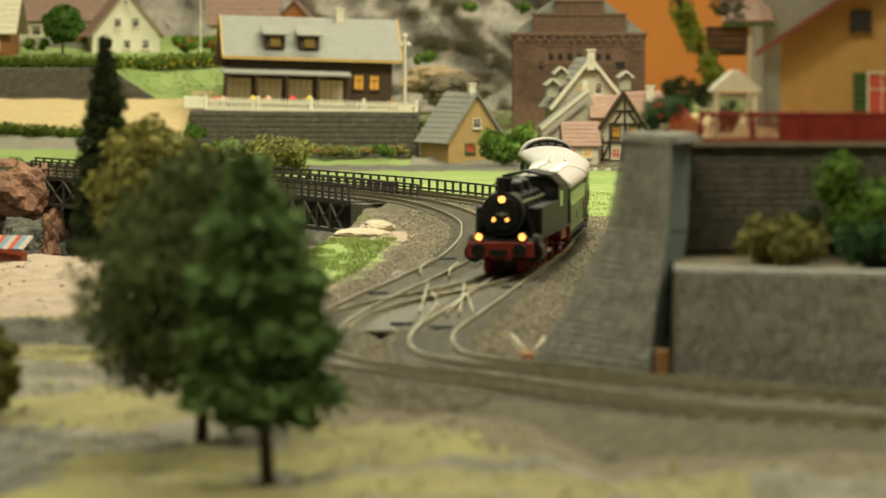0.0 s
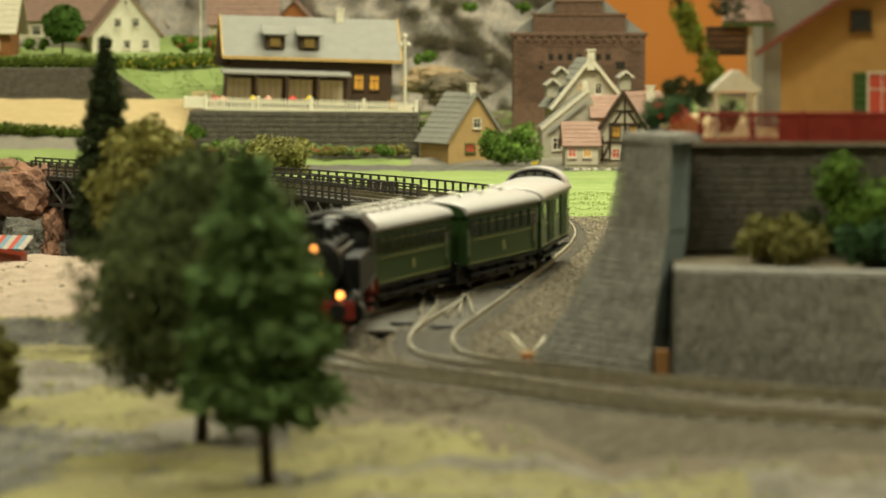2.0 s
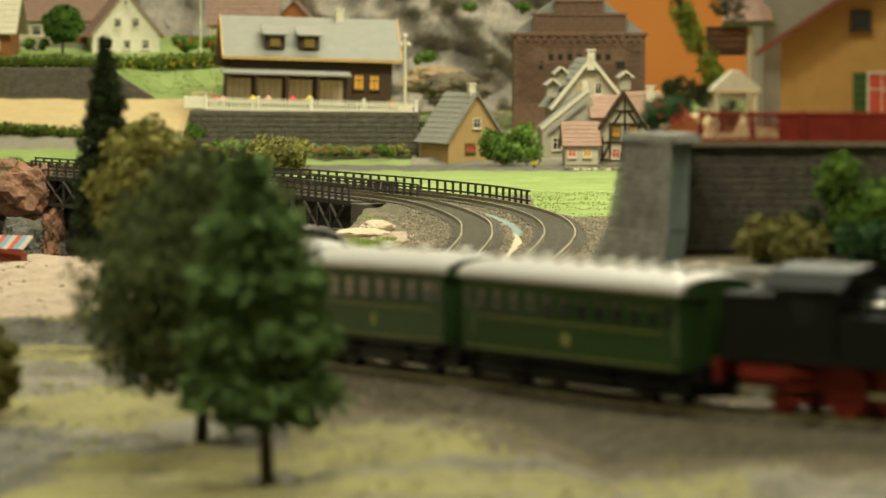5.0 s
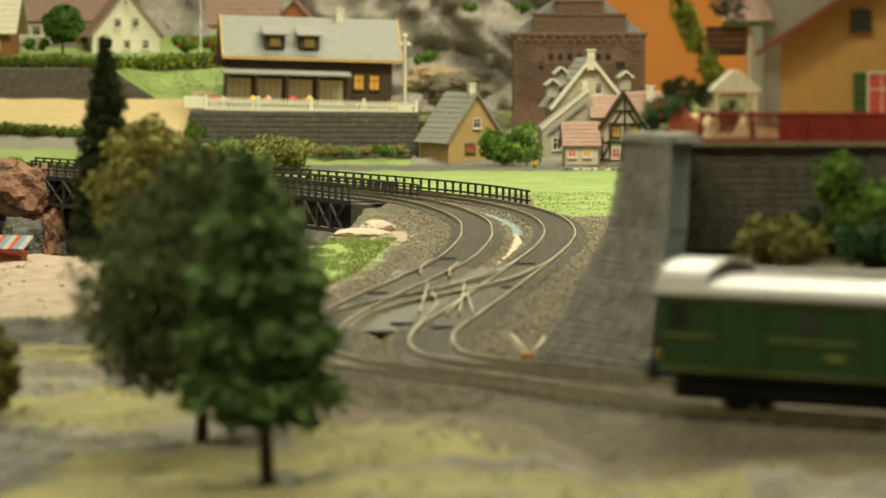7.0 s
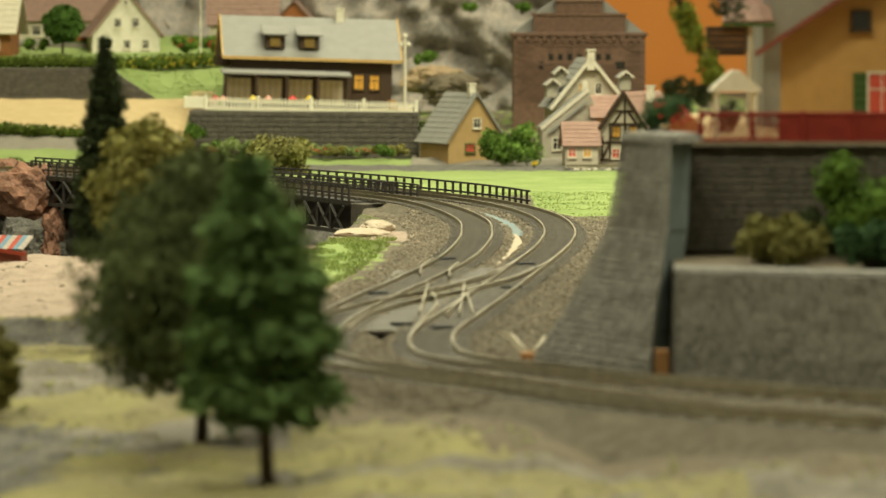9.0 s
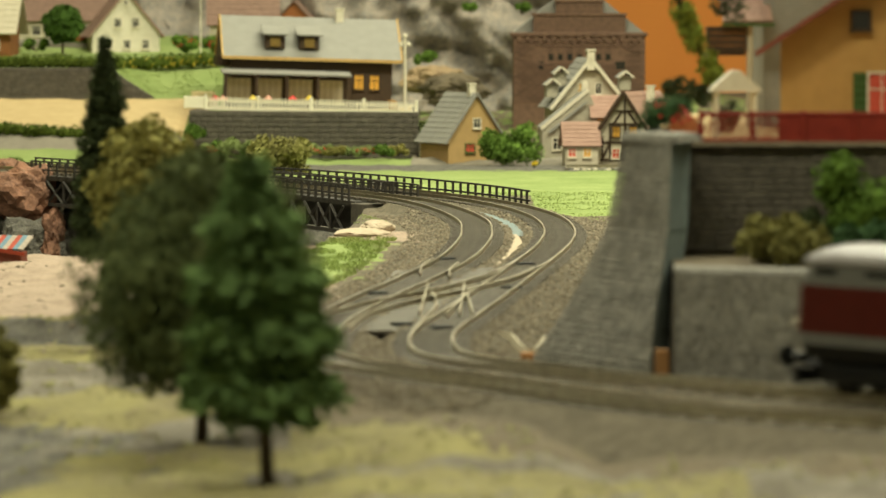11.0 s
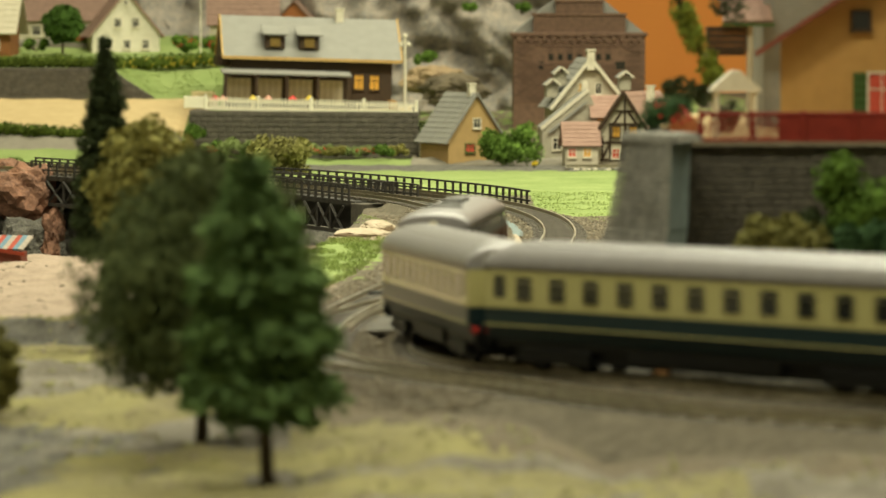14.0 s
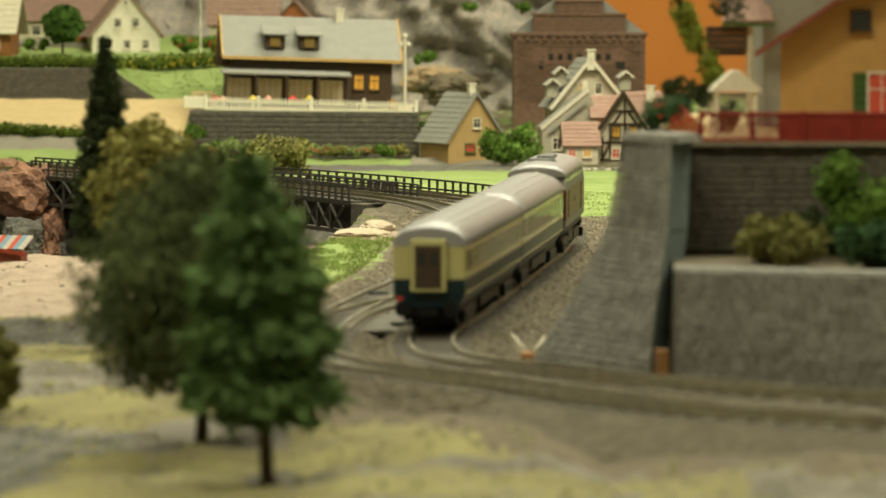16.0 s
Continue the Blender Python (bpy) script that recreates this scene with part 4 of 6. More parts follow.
bush("terrace_bush", 11.82, 158.5, 3.7, 1.0, M_OLIVE, "small olive shrub on the terrace", 16, 8, 1.3, 0.12)
bush("terrace_bush", 15.73, 155.5, 3.7, 1.25, M_TEALBUSH, "blue-green rounded shrub on the terrace", 7, 14, 1.1, 0.13)
bush("terrace_bush", 15.59, 160.5, 3.7, 1.6, M_BUSH, "tall bright green shrub against the wall", 8, 16, 2.3, 0.13, 0.7)
bush("terrace_bush", 13.89, 160.5, 3.7, 0.9, M_CONIFER, "dark green low shrub against the wall", 18, 8, 2.0, 0.12)


def build_vine_tree():
    rnd = random.Random(12)
    ob = thing("climbing_tree", cpose(11.52, 177, 8.05), "bright green flocked tree with bent bare limbs", "tree", "model trees")
    tb, lb, db = B(), B(), B()
    pts = [(0, 0), (-0.1, 1.8), (-0.5, 3.0), (-1.2, 4.2), (-1.6, 5.2), (-1.9, 6.6), (-2.0, 8)]
    for (a, b), (c, d) in zip(pts, pts[1:]):
        rod(tb, (a, 0, b), (c, 0, d), 0.16, 0.12, 6)
        for k in range(5):
            t = rnd.random()
            if b > 0.8:
                leaves(lb, rnd, (a + (c - a) * t + rnd.uniform(-0.15, 0.15), rnd.uniform(-0.2, 0.2), b + (d - b) * t), 0.46, 110, 0.11)
    for x, z, r in ((-1.6, 1.9, 0.55), (-1.1, 1.75, 0.5), (-2.0, 1.95, 0.4), (-0.6, 1.6, 0.45), (0.2, 0.5, 0.5), (0.5, 0.9, 0.5), (0.6, 5.2, 0.6), (0.1, 5.4, 0.5)):
        rod(tb, (-0.1, 0, z - 0.2), (x, 0, z), 0.06, 0.04, 5)
        leaves(db, rnd, (x, 0, z), r, 170, 0.1)
    part("trunk", tb, M_TRUNK, ob)
    part("crown", lb, material("yellow_green_flock", (0.30, 0.34, 0.06), (0.15, 0.2, 0.03), 0.95, 3, 20, 0.8, island=0.35, spec=0.1), ob, "bright yellow-green flock")
    part("lower_crown", db, M_CONIFER, ob, "dark green flock")


build_vine_tree()

# ---- trees in front ----
fir_tree("fir_tree", -5.23, 127, -1.3, 10.25, [(0.23, 1.0), (0.31, 2.1), (0.5, 1.98), (0.74, 1.4), (0.88, 0.68), (1.0, 0.05)], M_FIR, "dark green flocked fir tree with drooping whorls and bare lower trunk", 21, 10, 13, -0.6, 0.24, 0.34)
flock_tree("flocked_tree", -7.89, 138, -1.5, 10.6, 3.35, M_FLOCK, "olive green rounded flocked tree behind the fir", 22, 8, 0.2, 0.12, 2.0, 0.2, 0.24, 0.95)
flock_tree("olive_tree", -12.25, 176, -1.6, 10.2, 2.05, M_OLIVETREE, "olive yellow foam foliage tree", 23, 7, 0.42, 0.13, 1.0, 0.0, 0.2)
fir_tree("slender_conifer", -14.5, 182, -1.0, 13.1, [(0.3, 1.0), (0.36, 1.3), (0.6, 1.05), (0.8, 0.72), (0.93, 0.3), (1.0, 0.05)], M_CONIFER, "slender dark green conifer with ragged tiers", 24, 22, 11, 0.0, 0.16, 0.17)
flock_tree("olive_tree", -16.12, 150, -1.4, 3.4, 0.95, M_OLIVE, "small olive green tree at the rock edge", 26, 5, 0.15, 0.12, 1.0, 0.0, 0.12)

# ---- bridge ----


def build_bridge(name, path, x0, x1, front, back, label):
    ob = thing(name, cpose(0, 0, 0), label, "railway bridge", "trestle bridges", "structure")
    run = [p for p in path if x0 < p.x < x1 and p.y > 268]
    part("deck", sweep(B(), run[::2], [(-2.2, -0.75), (-2.2, -0.42), (2.2, -0.42), (2.2, -0.75)], 0, True), M_IRON, ob)
    end = run[-1]
    turn = heading(run, len(run) - 1)
    ab = box(B(), (end.x, end.y, climb(end.y) - 2.7), (1.8, 4.7, 4.4), rz=turn, bevel=0.06)
    part("abutment", ab, M_STONE_DARK, ob, "dark stone abutment")
    for side, last in ((2.25, front), (-2.25, back)):
        sub = [p for p in run if p.x < last]
        sl = lengths(sub)
        for h in (0.0, 0.62):
            part("handrail", sweep(B(), sub[::2], [(-0.06, h - 0.05), (-0.06, h + 0.07), (0.06, h + 0.07), (0.06, h - 0.05)], side, True), M_IRON, ob)
        s = 0.1
        posts = 0
        while s < sl[-1]:
            p, q = on_path(sub, sl, s), on_path(sub, sl, s + 0.2)
            d = (q - p).normalized()
            o = Vector((d.y, -d.x)) * side
            if p.x > -45:
                part("railing_post", RAILPOST, None, ob, at=cpose(p.x + o.x, p.y + o.y, 0.1 + climb(p.y), rz=math.degrees(math.atan2(d.y, d.x))))
            s += 1.15
        s, up = 0.0, True
        while s < sl[-1] - 1.6 and side > 0:
            p, q = on_path(sub, sl, s), on_path(sub, sl, s + 2.2)
            d = (q - p).normalized()
            o = Vector((d.y, -d.x)) * side
            a = Vector((p.x + o.x, p.y + o.y, -0.8 + climb(p.y)))
            b = Vector((q.x + o.x, q.y + o.y, -0.8 + climb(q.y)))
            low = Vector((0, 0, -1.7))
            if p.x > -45:
                bm = B()
                for u, v in ((a, b + low), (a + low, b), (a, a + low)):
                    rod(bm, u, v, 0.11, 0.11, 4)
                part("truss_bay", bm, M_IRON, ob, "crossed girder bay")
            s += 2.2
        if side > 0:
            part("lower_chord", sweep(B(), sub[::2], [(-0.15, -2.65), (-0.15, -2.4), (0.15, -2.4), (0.15, -2.65)], side, True), M_IRON, ob)
            part("web", sweep(B(), sub[::2], [(-0.03, -2.5), (-0.03, -0.8)], side - 1.2), M_IRON, ob)
    return ob


RAILPOST = data("railing_post", box(B(), (0, 0, 0), (0.14, 0.14, 1.15)), M_IRON)
build_bridge("bridge_outer", TRACK1, -29.4, -3.6, -4.0, -0.5, "dark iron trestle bridge with railing over the gorge")
build_bridge("bridge_inner", TRACK2, -29.4, 3.6, -1.0, 5.6, "dark iron trestle bridge with railing behind the first")


def rock(name, c, s, mat, label, seed, sub=4, rough=0.35, category="rock"):
    bm = ball(B(), (0, 0, 0), 1.0, sub)
    for v in bm.verts:
        n = v.co.normalized()
        k = 1 + rough * noise.noise(n * 1.6 + Vector((seed, 0, 0))) + rough * 0.5 * noise.noise(n * 4 + Vector((0, seed, 0))) + rough * 0.25 * noise.noise(n * 11 + Vector((0, seed, 0)))
        v.co = Vector((n.x * s[0], n.y * s[1], n.z * s[2])) * k
    ob = part(name, bm, mat, at=cpose(*c))
    return tagged(ob, label, category, "rocks")


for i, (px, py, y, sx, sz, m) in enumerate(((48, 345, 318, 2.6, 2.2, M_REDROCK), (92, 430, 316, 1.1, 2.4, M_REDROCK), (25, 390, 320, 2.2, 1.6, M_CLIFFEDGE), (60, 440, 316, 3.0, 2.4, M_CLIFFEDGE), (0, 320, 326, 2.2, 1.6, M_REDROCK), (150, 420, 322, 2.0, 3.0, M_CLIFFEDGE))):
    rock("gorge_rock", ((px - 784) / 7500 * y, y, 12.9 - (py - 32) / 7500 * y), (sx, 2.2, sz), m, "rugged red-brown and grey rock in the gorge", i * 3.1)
rock("pale_rock", (-3.85, 249.00, 0.62), (1.0, 1.6, 0.42), M_CHALK, "pale plaster rock on the gorge edge", 40, rough=0.16)
rock("pale_rock", (-4.72, 246.00, 0.36), (1.7, 1.8, 0.34), M_CHALK, "pale plaster rock on the gorge edge", 44, rough=0.16)

M_BROWNROOF = material("brown_tile_roof", (0.25, 0.155, 0.115), (0.18, 0.11, 0.08), 0.8, 1.5, 18, 0.3)
M_LEAF = material("mid_green_foliage", (0.075, 0.135, 0.025), (0.035, 0.07, 0.013), 0.95, 3, 20, 0.8, island=0.35, spec=0.1)
M_WEATHER = material("weathered_beige_wall", (0.40, 0.36, 0.27), (0.3, 0.27, 0.2), 0.85, 1.5, 15, 0.3)
M_OUTCROP = material("ochre_outcrop", (0.38, 0.27, 0.15), (0.24, 0.17, 0.1), 0.95, 0.4, 4, 0.7, relief=0.15)
# ---- far side: terrace with chalet ----


def build_chalet_wall():
    w = thing("wall_terrace", cpose(0, 0, 0), "dark grey coursed stone terrace wall under the chalet", "retaining wall", kind="structure")
    xa, xb = -24.01, -2.30
    part("core", hull(B(), [(xa, 401, -0.6), (xb, 401, -0.6), (xb, 420, -0.6), (xa, 420, -0.6)], [(xa, 401.2, 4.15), (xb, 401.2, 4.0), (xb, 420, 4.0), (xa, 420, 4.15)]), M_STONE_DARK, w)
    stones(w, (xa, 400.98, -0.4), (xb, 400.98, -0.4), (xb, 401.18, 3.95), (xa, 401.18, 4.1), 9, 32, 0.1, M_STONE_DARK)


build_chalet_wall()


def build_picket_fence():
    ob = thing("picket_fence", cpose(0, 0, 0), "ivory picket fence along the terrace edge", "fence")
    ob.matrix_basis = cpose(-13, 401.6, 0, 0, 1.5, 0) @ cpose(13, -401.6, 0)
    xa, xb, y, z = -22.60, -2.62, 401.6, 4.0
    for zz in (0.3, 0.85):
        part("rail", box(B(), ((xa + xb) / 2, y, z + zz), (xb - xa, 0.08, 0.12)), M_IVORY, ob)
    part("base_board", box(B(), ((xa + xb) / 2, y, z + 0.08), (xb - xa, 0.1, 0.2)), M_IVORY, ob)
    pk = B()
    prism(pk, [(-0.09, 0), (0.09, 0), (0.09, 1.1), (0, 1.25), (-0.09, 1.1)], 1, -0.04, 0.04)
    me = data("picket", pk, M_IVORY)
    n = 62
    for i in range(n):
        part("picket", me, None, ob, at=cpose(xa + (xb - xa) * (i + 0.5) / n, y - 0.1, z))
    for i in range(5):
        part("post", box(B(), (xa + (xb - xa) * i / 4, y - 0.1, z + 0.7), (0.28, 0.28, 1.4), bevel=0.03), M_IVORY, ob)
    gate = box(B(), (-23.61, y, z + 0.65), (2.1, 0.16, 1.1), bevel=0.03)
    for k in range(6):
        box(gate, (-23.61 - 0.85 + 0.34 * k, y - 0.1, z + 0.65), (0.06, 0.06, 1.0))
    part("gate_panel", gate, M_IVORY, ob, "solid ivory panel")


build_picket_fence()


def build_chalet():
    w, d, he, hr = 15.6, 9.5, 5.35, 8.75
    ob = house("chalet", cpose(-12.76, 408.5, 4.15, 0, 1.7, 7), w, d, he, hr, M_DARKWOOD, M_ROOFGREY, "dark timber chalet with grey roof, dormers and a veranda", ridge="width", over=0.8, barge=material("yellow_fascia", (0.6, 0.38, 0.13)), rows=1, tile=30, windows=[
        dict(x=4.6, z=2.7, w=0.95, h=1.45, pane=M_YELLOWWIN, frame_mat=M_DARKWOOD), dict(x=6.1, z=2.7, w=0.95, h=1.45, pane=M_YELLOWWIN, frame_mat=M_DARKWOOD)], chimney=(3.0, 4.5, 8.7, 0.75))
    for sx in (-3.6, -0.3):
        db = B()
        prism(db, [(-0.1, 5.7), (2.4, 5.7), (2.4, 7.25), (-0.1, 7.25)], 0, sx - 0.95, sx + 0.95)
        dm = part("dormer", db, M_DARKWOOD, ob, "timber dormer")
        part("dormer_roof", box(B(), (sx, 0.9, 7.5), (2.5, 3.2, 0.14), rx=16), M_ROOFGREY, dm)
        part("pane", box(B(), (sx, -0.25, 6.35), (0.95, 0.08, 0.9)), material("dim_yellow_window", (0.22, 0.14, 0.035), None, 0.4), dm, "dim yellow window")
    part("veranda_roof", box(B(), (-2.6, -1.4, 3.45), (12.4, 2.6, 0.18), rx=8), M_ROOFGREY, ob, "lean-to veranda roof")
    for k in range(5):
        part("veranda_post", box(B(), (-8.4 + 2.95 * k, -2.4, 1.6), (0.26, 0.26, 3.3)), M_DARKWOOD, ob)
    for k in range(4):
        bm = box(B(), (-6.95 + 2.95 * k, -0.08, 1.6), (2.3, 0.12, 2.4))
        pn = part("veranda_window", bm, M_CREAM, ob, "pale curtained veranda window")
        for j in range(4):
            part("bar", box(B(), (-7.8 + 2.95 * k + 0.57 * j, -0.17, 1.6), (0.07, 0.06, 2.4)), M_WHITE, pn)
    for k in range(12):
        part("rafter_end", box(B(), (-7.4 + 1.35 * k, -0.3, 4.75), (0.18, 0.6, 0.22)), M_DARKWOOD, ob)
    part("gable_balcony", box(B(), (-8.4, 4.0, 4.4), (1.2, 5.5, 1.0), bevel=0.04), M_DARKWOOD, ob)


build_chalet()
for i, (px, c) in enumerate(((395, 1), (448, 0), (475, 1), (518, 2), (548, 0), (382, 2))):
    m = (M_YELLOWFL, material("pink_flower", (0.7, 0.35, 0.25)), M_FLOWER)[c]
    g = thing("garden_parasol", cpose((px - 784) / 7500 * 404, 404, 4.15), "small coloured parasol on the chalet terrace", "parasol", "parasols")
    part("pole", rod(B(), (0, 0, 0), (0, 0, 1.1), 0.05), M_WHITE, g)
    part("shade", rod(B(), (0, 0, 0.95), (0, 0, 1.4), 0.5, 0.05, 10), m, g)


def lamp_post(x, y, z, h, k=1.0):
    ob = thing("street_lamp", cpose(x, y, z), "white lamp post with two small lamp heads", "street lamp", "lamp posts")
    part("pole", rod(B(), (0, 0, 0), (0, 0, h), 0.16 * k, 0.12 * k), M_WHITE, ob)
    part("cross_arm", box(B(), (0, 0, h - 0.6), (0.9, 0.14, 0.14)), M_WHITE, ob)
    for sx in (-0.4, 0.4):
        part("lamp_head", ball(B(), (sx, 0, h - 0.85), 0.2, 2), M_WHITE, ob)
    part("cap", ball(B(), (0, 0, h), 0.24, 2), M_WHITE, ob)


lamp_post(-3.61, 404, 4.0, 7.2)
lamp_post(-25.11, 440, 8.6, 8.2, 0.5)
rb = thing("barrel", cpose(-4.85, 404, 4.1), "small wooden barrel on the terrace", "barrel")
part("body", rod(rod(B(), (0, 0, 0), (0, 0, 0.5), 0.4, 0.5, 12), (0, 0, 0.5), (0, 0, 1.0), 0.5, 0.4, 12), material("barrel_wood", (0.4, 0.22, 0.07)), rb)

# ---- houses on the plain ----
M_TAN = material("tan_plaster", (0.46, 0.30, 0.12), (0.38, 0.25, 0.10), 0.8, 1.5, 20, 0.2)
house("small_house", cpose(3.06, 395, -0.1, rz=24), 5.6, 6.5, 1.9, 6.0, M_TAN, M_ROOFGREY, "small tan house with steep grey roof and ivory chimney", over=0.4, rows=10, tile=0.6, chimney=(0, 1.0, 6.0, 0.62), windows=[
    dict(x=0.1, z=3.2, w=0.75, h=0.9), dict(x=-0.6, z=0.9, w=0.9, h=0.8, pane=M_CURTAIN, frame_mat=M_SHUTTER), dict(x=1.6, z=0.9, w=0.7, h=0.8, pane=M_CURTAIN)])


def build_white_house():
    ob = house("white_house", cpose(13.94, 402, -0.2, rz=6), 6.6, 8, 5.2, 9.3, M_CREAM, M_ROOFGREY, "ivory house with white bargeboards, dormers and a lower wing", over=0.55, barge=M_WHITE, rows=9, tile=0.7, chimney=(0, -0.3, 9.1, 0.72), windows=[
        dict(x=-0.7, z=6.4, w=0.8, h=1.0, frame_mat=M_WHITE, pane=M_YELLOWWIN), dict(x=0.8, z=6.4, w=0.6, h=1.0), dict(x=-1.2, z=3.6, w=0.9, h=1.1), dict(x=1.2, z=3.6, w=0.9, h=1.1)])
    wing = B()
    prism(wing, [(-5.0, -0.3), (0.6, -0.3), (0.6, 3.4), (-0.6, 6.2), (-5.0, 2.6)], 1, -3.4, 0)
    part("wing", wing, M_WEATHER, ob, "lower wing")
    for k in range(2):
        rf = box(B(), (-2.9 + 0.3 * k, -1.9 - 0.4 * k, 4.55 - 0.75 * k), (5.6 - k, 3.0, 0.2), ry=-39)
        part("wing_roof", rf, M_ROOFGREY, ob, "weathered grey roof")
    part("wing_bargeboard", box(B(), (-2.9, -3.5, 4.5), (5.8, 0.14, 0.3), ry=-39), M_WHITE, ob)
    part("wing_chimney", box(B(), (-0.8, -1.8, 6.5), (0.55, 0.55, 1.3), bevel=0.03), M_WHITE, ob)
    for x, z in ((-3.4, 6.9), (3.6, 7.6), (-2.6, 8.0)):
        dm = part("dormer", box(B(), (x, 2.4, z - 0.7), (1.1, 1.7, 1.3)), M_WEATHER, ob)
        for sg in (-1, 1):
            part("dormer_roof", box(B(), (x + 0.36 * sg, 2.2, z + 0.12), (0.98, 2.3, 0.12), ry=40 * sg), M_ROOFGREY, dm)
            part("dormer_edge", box(B(), (x + 0.36 * sg, 1.03, z + 0.14), (1.0, 0.08, 0.16), ry=40 * sg), M_WHITE, dm)
    for x in (-3.6, -2.2, -0.6):
        window(ob, x=x, z=1.3, w=0.8, h=1.1, y=-3.4)


build_white_house()


def build_timber_house():
    ob = house("half_timbered_house", cpose(16.8, 391, -0.3, rz=-27), 6.0, 7.5, 2.2, 6.4, M_CREAM, M_PINKROOF, "half-timbered house with faded red roof and dark beams", over=0.4, rows=10, tile=0.6, barge=M_DARKWOOD, chimney=(1.2, 3.0, 6.1, 0.6), windows=[
        dict(x=-0.85, z=2.7, w=0.8, h=1.0, pane=M_YELLOWWIN, frame_mat=M_DARKWOOD), dict(x=0.85, z=2.7, w=0.8, h=1.0, pane=M_YELLOWWIN, frame_mat=M_DARKWOOD), dict(x=-0.9, z=0.7, w=0.8, h=0.9, pane=M_CURTAIN)])
    for x0, z0, x1, z1 in ((-2.4, 1.7, 2.4, 1.7), (-2.4, 0.1, 2.4, 0.1), (-1.6, 3.4, 1.6, 3.4), (-0.9, 4.6, 0.9, 4.6), (-2.3, 0, -2.3, 2.2), (2.3, 0, 2.3, 2.2), (-1.5, 0, -1.5, 3.4), (1.5, 0, 1.5, 3.4), (0, 0, 0, 5.9), (-2.3, 0.1, -1.5, 1.7), (2.3, 0.1, 1.5, 1.7), (-0.3, 0.1, -0.05, 1.7), (-1.2, 3.4, -0.3, 4.6), (1.2, 3.4, 0.3, 4.6), (0.3, 1.7, 0.05, 3.4)):
        a, b = Vector((x0, -0.05, z0)), Vector((x1, -0.05, z1))
        d = b - a
        part("beam", box(B(), (a + b) / 2, (d.length + 0.15, 0.14, 0.2), ry=-math.degrees(math.atan2(d.z, d.x))), M_DARKWOOD, ob)
    an = house("annex_house", cpose(12.79, 390.5, -0.3, rz=4), 3.0, 3.5, 1.7, 3.6, M_CREAM, M_PINKROOF, "low cream annex with a faded pink roof", ridge="width", over=0.3, rows=6, tile=0.6, windows=[
        dict(x=-0.9, z=0.8, w=0.7, h=0.8, pane=M_CURTAIN), dict(x=0.5, z=0.8, w=0.7, h=0.8, pane=M_YELLOWWIN)])
    house("annex_house", cpose(15.60, 398, -0.3, rz=4), 2.8, 3.5, 4.2, 5.9, M_CREAM, M_PINKROOF, "cream house part with faded red roof", ridge="width", over=0.4, rows=6, tile=0.6, windows=[dict(x=-0.8, z=3.4, w=0.7, h=0.9, pane=M_YELLOWWIN)])


build_timber_house()


def build_mill():
    ob = thing("brick_mill", cpose(13.88, 432, 0.07), "tall dark red brick factory with stepped gable", "factory")
    w, d = 13.4, 9
    part("wall", box(B(), (0, d / 2, 5.3), (w, d, 11.6)), M_BRICK, ob)
    part("cornice", box(B(), (0, d / 2, 11.15), (w + 0.5, d + 0.5, 0.4), bevel=0.05), M_BRICK, ob)
    part("gable_step", box(B(), (0, 0.5, 12.2), (9.4, 1.0, 1.9)), M_BRICK, ob)
    part("step_cap", box(B(), (0, 0.5, 13.2), (9.7, 1.3, 0.24)), M_BRICK, ob)
    part("gable_step", box(B(), (0, 0.5, 13.9), (4.8, 1.0, 1.4)), M_BRICK, ob)
    part("step_cap", box(B(), (0, 0.5, 14.6), (5.1, 1.3, 0.24)), M_BRICK, ob)
    rf = B()
    prism(rf, [(-w / 2, 11.3), (w / 2, 11.3), (1.6, 15.4), (-1.6, 15.4)], 1, 1.2, d)
    part("roof", rf, M_ROOFGREY, ob, "grey hipped roof")
    for i, z in enumerate((9.0, 9.0, 9.0, 9.0, 9.0, 9.0, 9.0)):
        x = -2.9 + 0.97 * i
        wn = part("window_niche", box(B(), (x, -0.02, z), (0.5, 0.12, 0.9)), M_PANE, ob, "dark arched slit window")
        part("arch", rod(B(), (x, -0.12, z + 0.45), (x, 0.1, z + 0.45), 0.33, 0.33, 10), M_BRICK, wn)
    for x in (-3.9, 3.9, 4.4):
        part("window_niche", box(B(), (x, -0.02, 8.0), (0.5, 0.12, 0.8)), M_PANE, ob)
    for k in range(15):
        part("dentil", box(B(), (-6.1 + 0.87 * k, -0.12, 10.7), (0.4, 0.3, 0.45)), M_BRICK, ob)
    rnd = random.Random(3)
    me = data("brick", box(B(), (0, 0, 0), (0.78, 0.1, 0.26), bevel=0.02), M_BRICK)
    for r in range(20):
        for c in range(16):
            x, z = -6.3 + 0.84 * c + (0.42 if r % 2 else 0), 4.4 + 0.31 * r
            if abs(x) < w / 2 - 0.35 and not (8.2 < z < 9.8 and abs(x) < 4.8):
                part("brick", me, None, ob, at=cpose(x, -0.02 - 0.02 * rnd.random(), z))


build_mill()


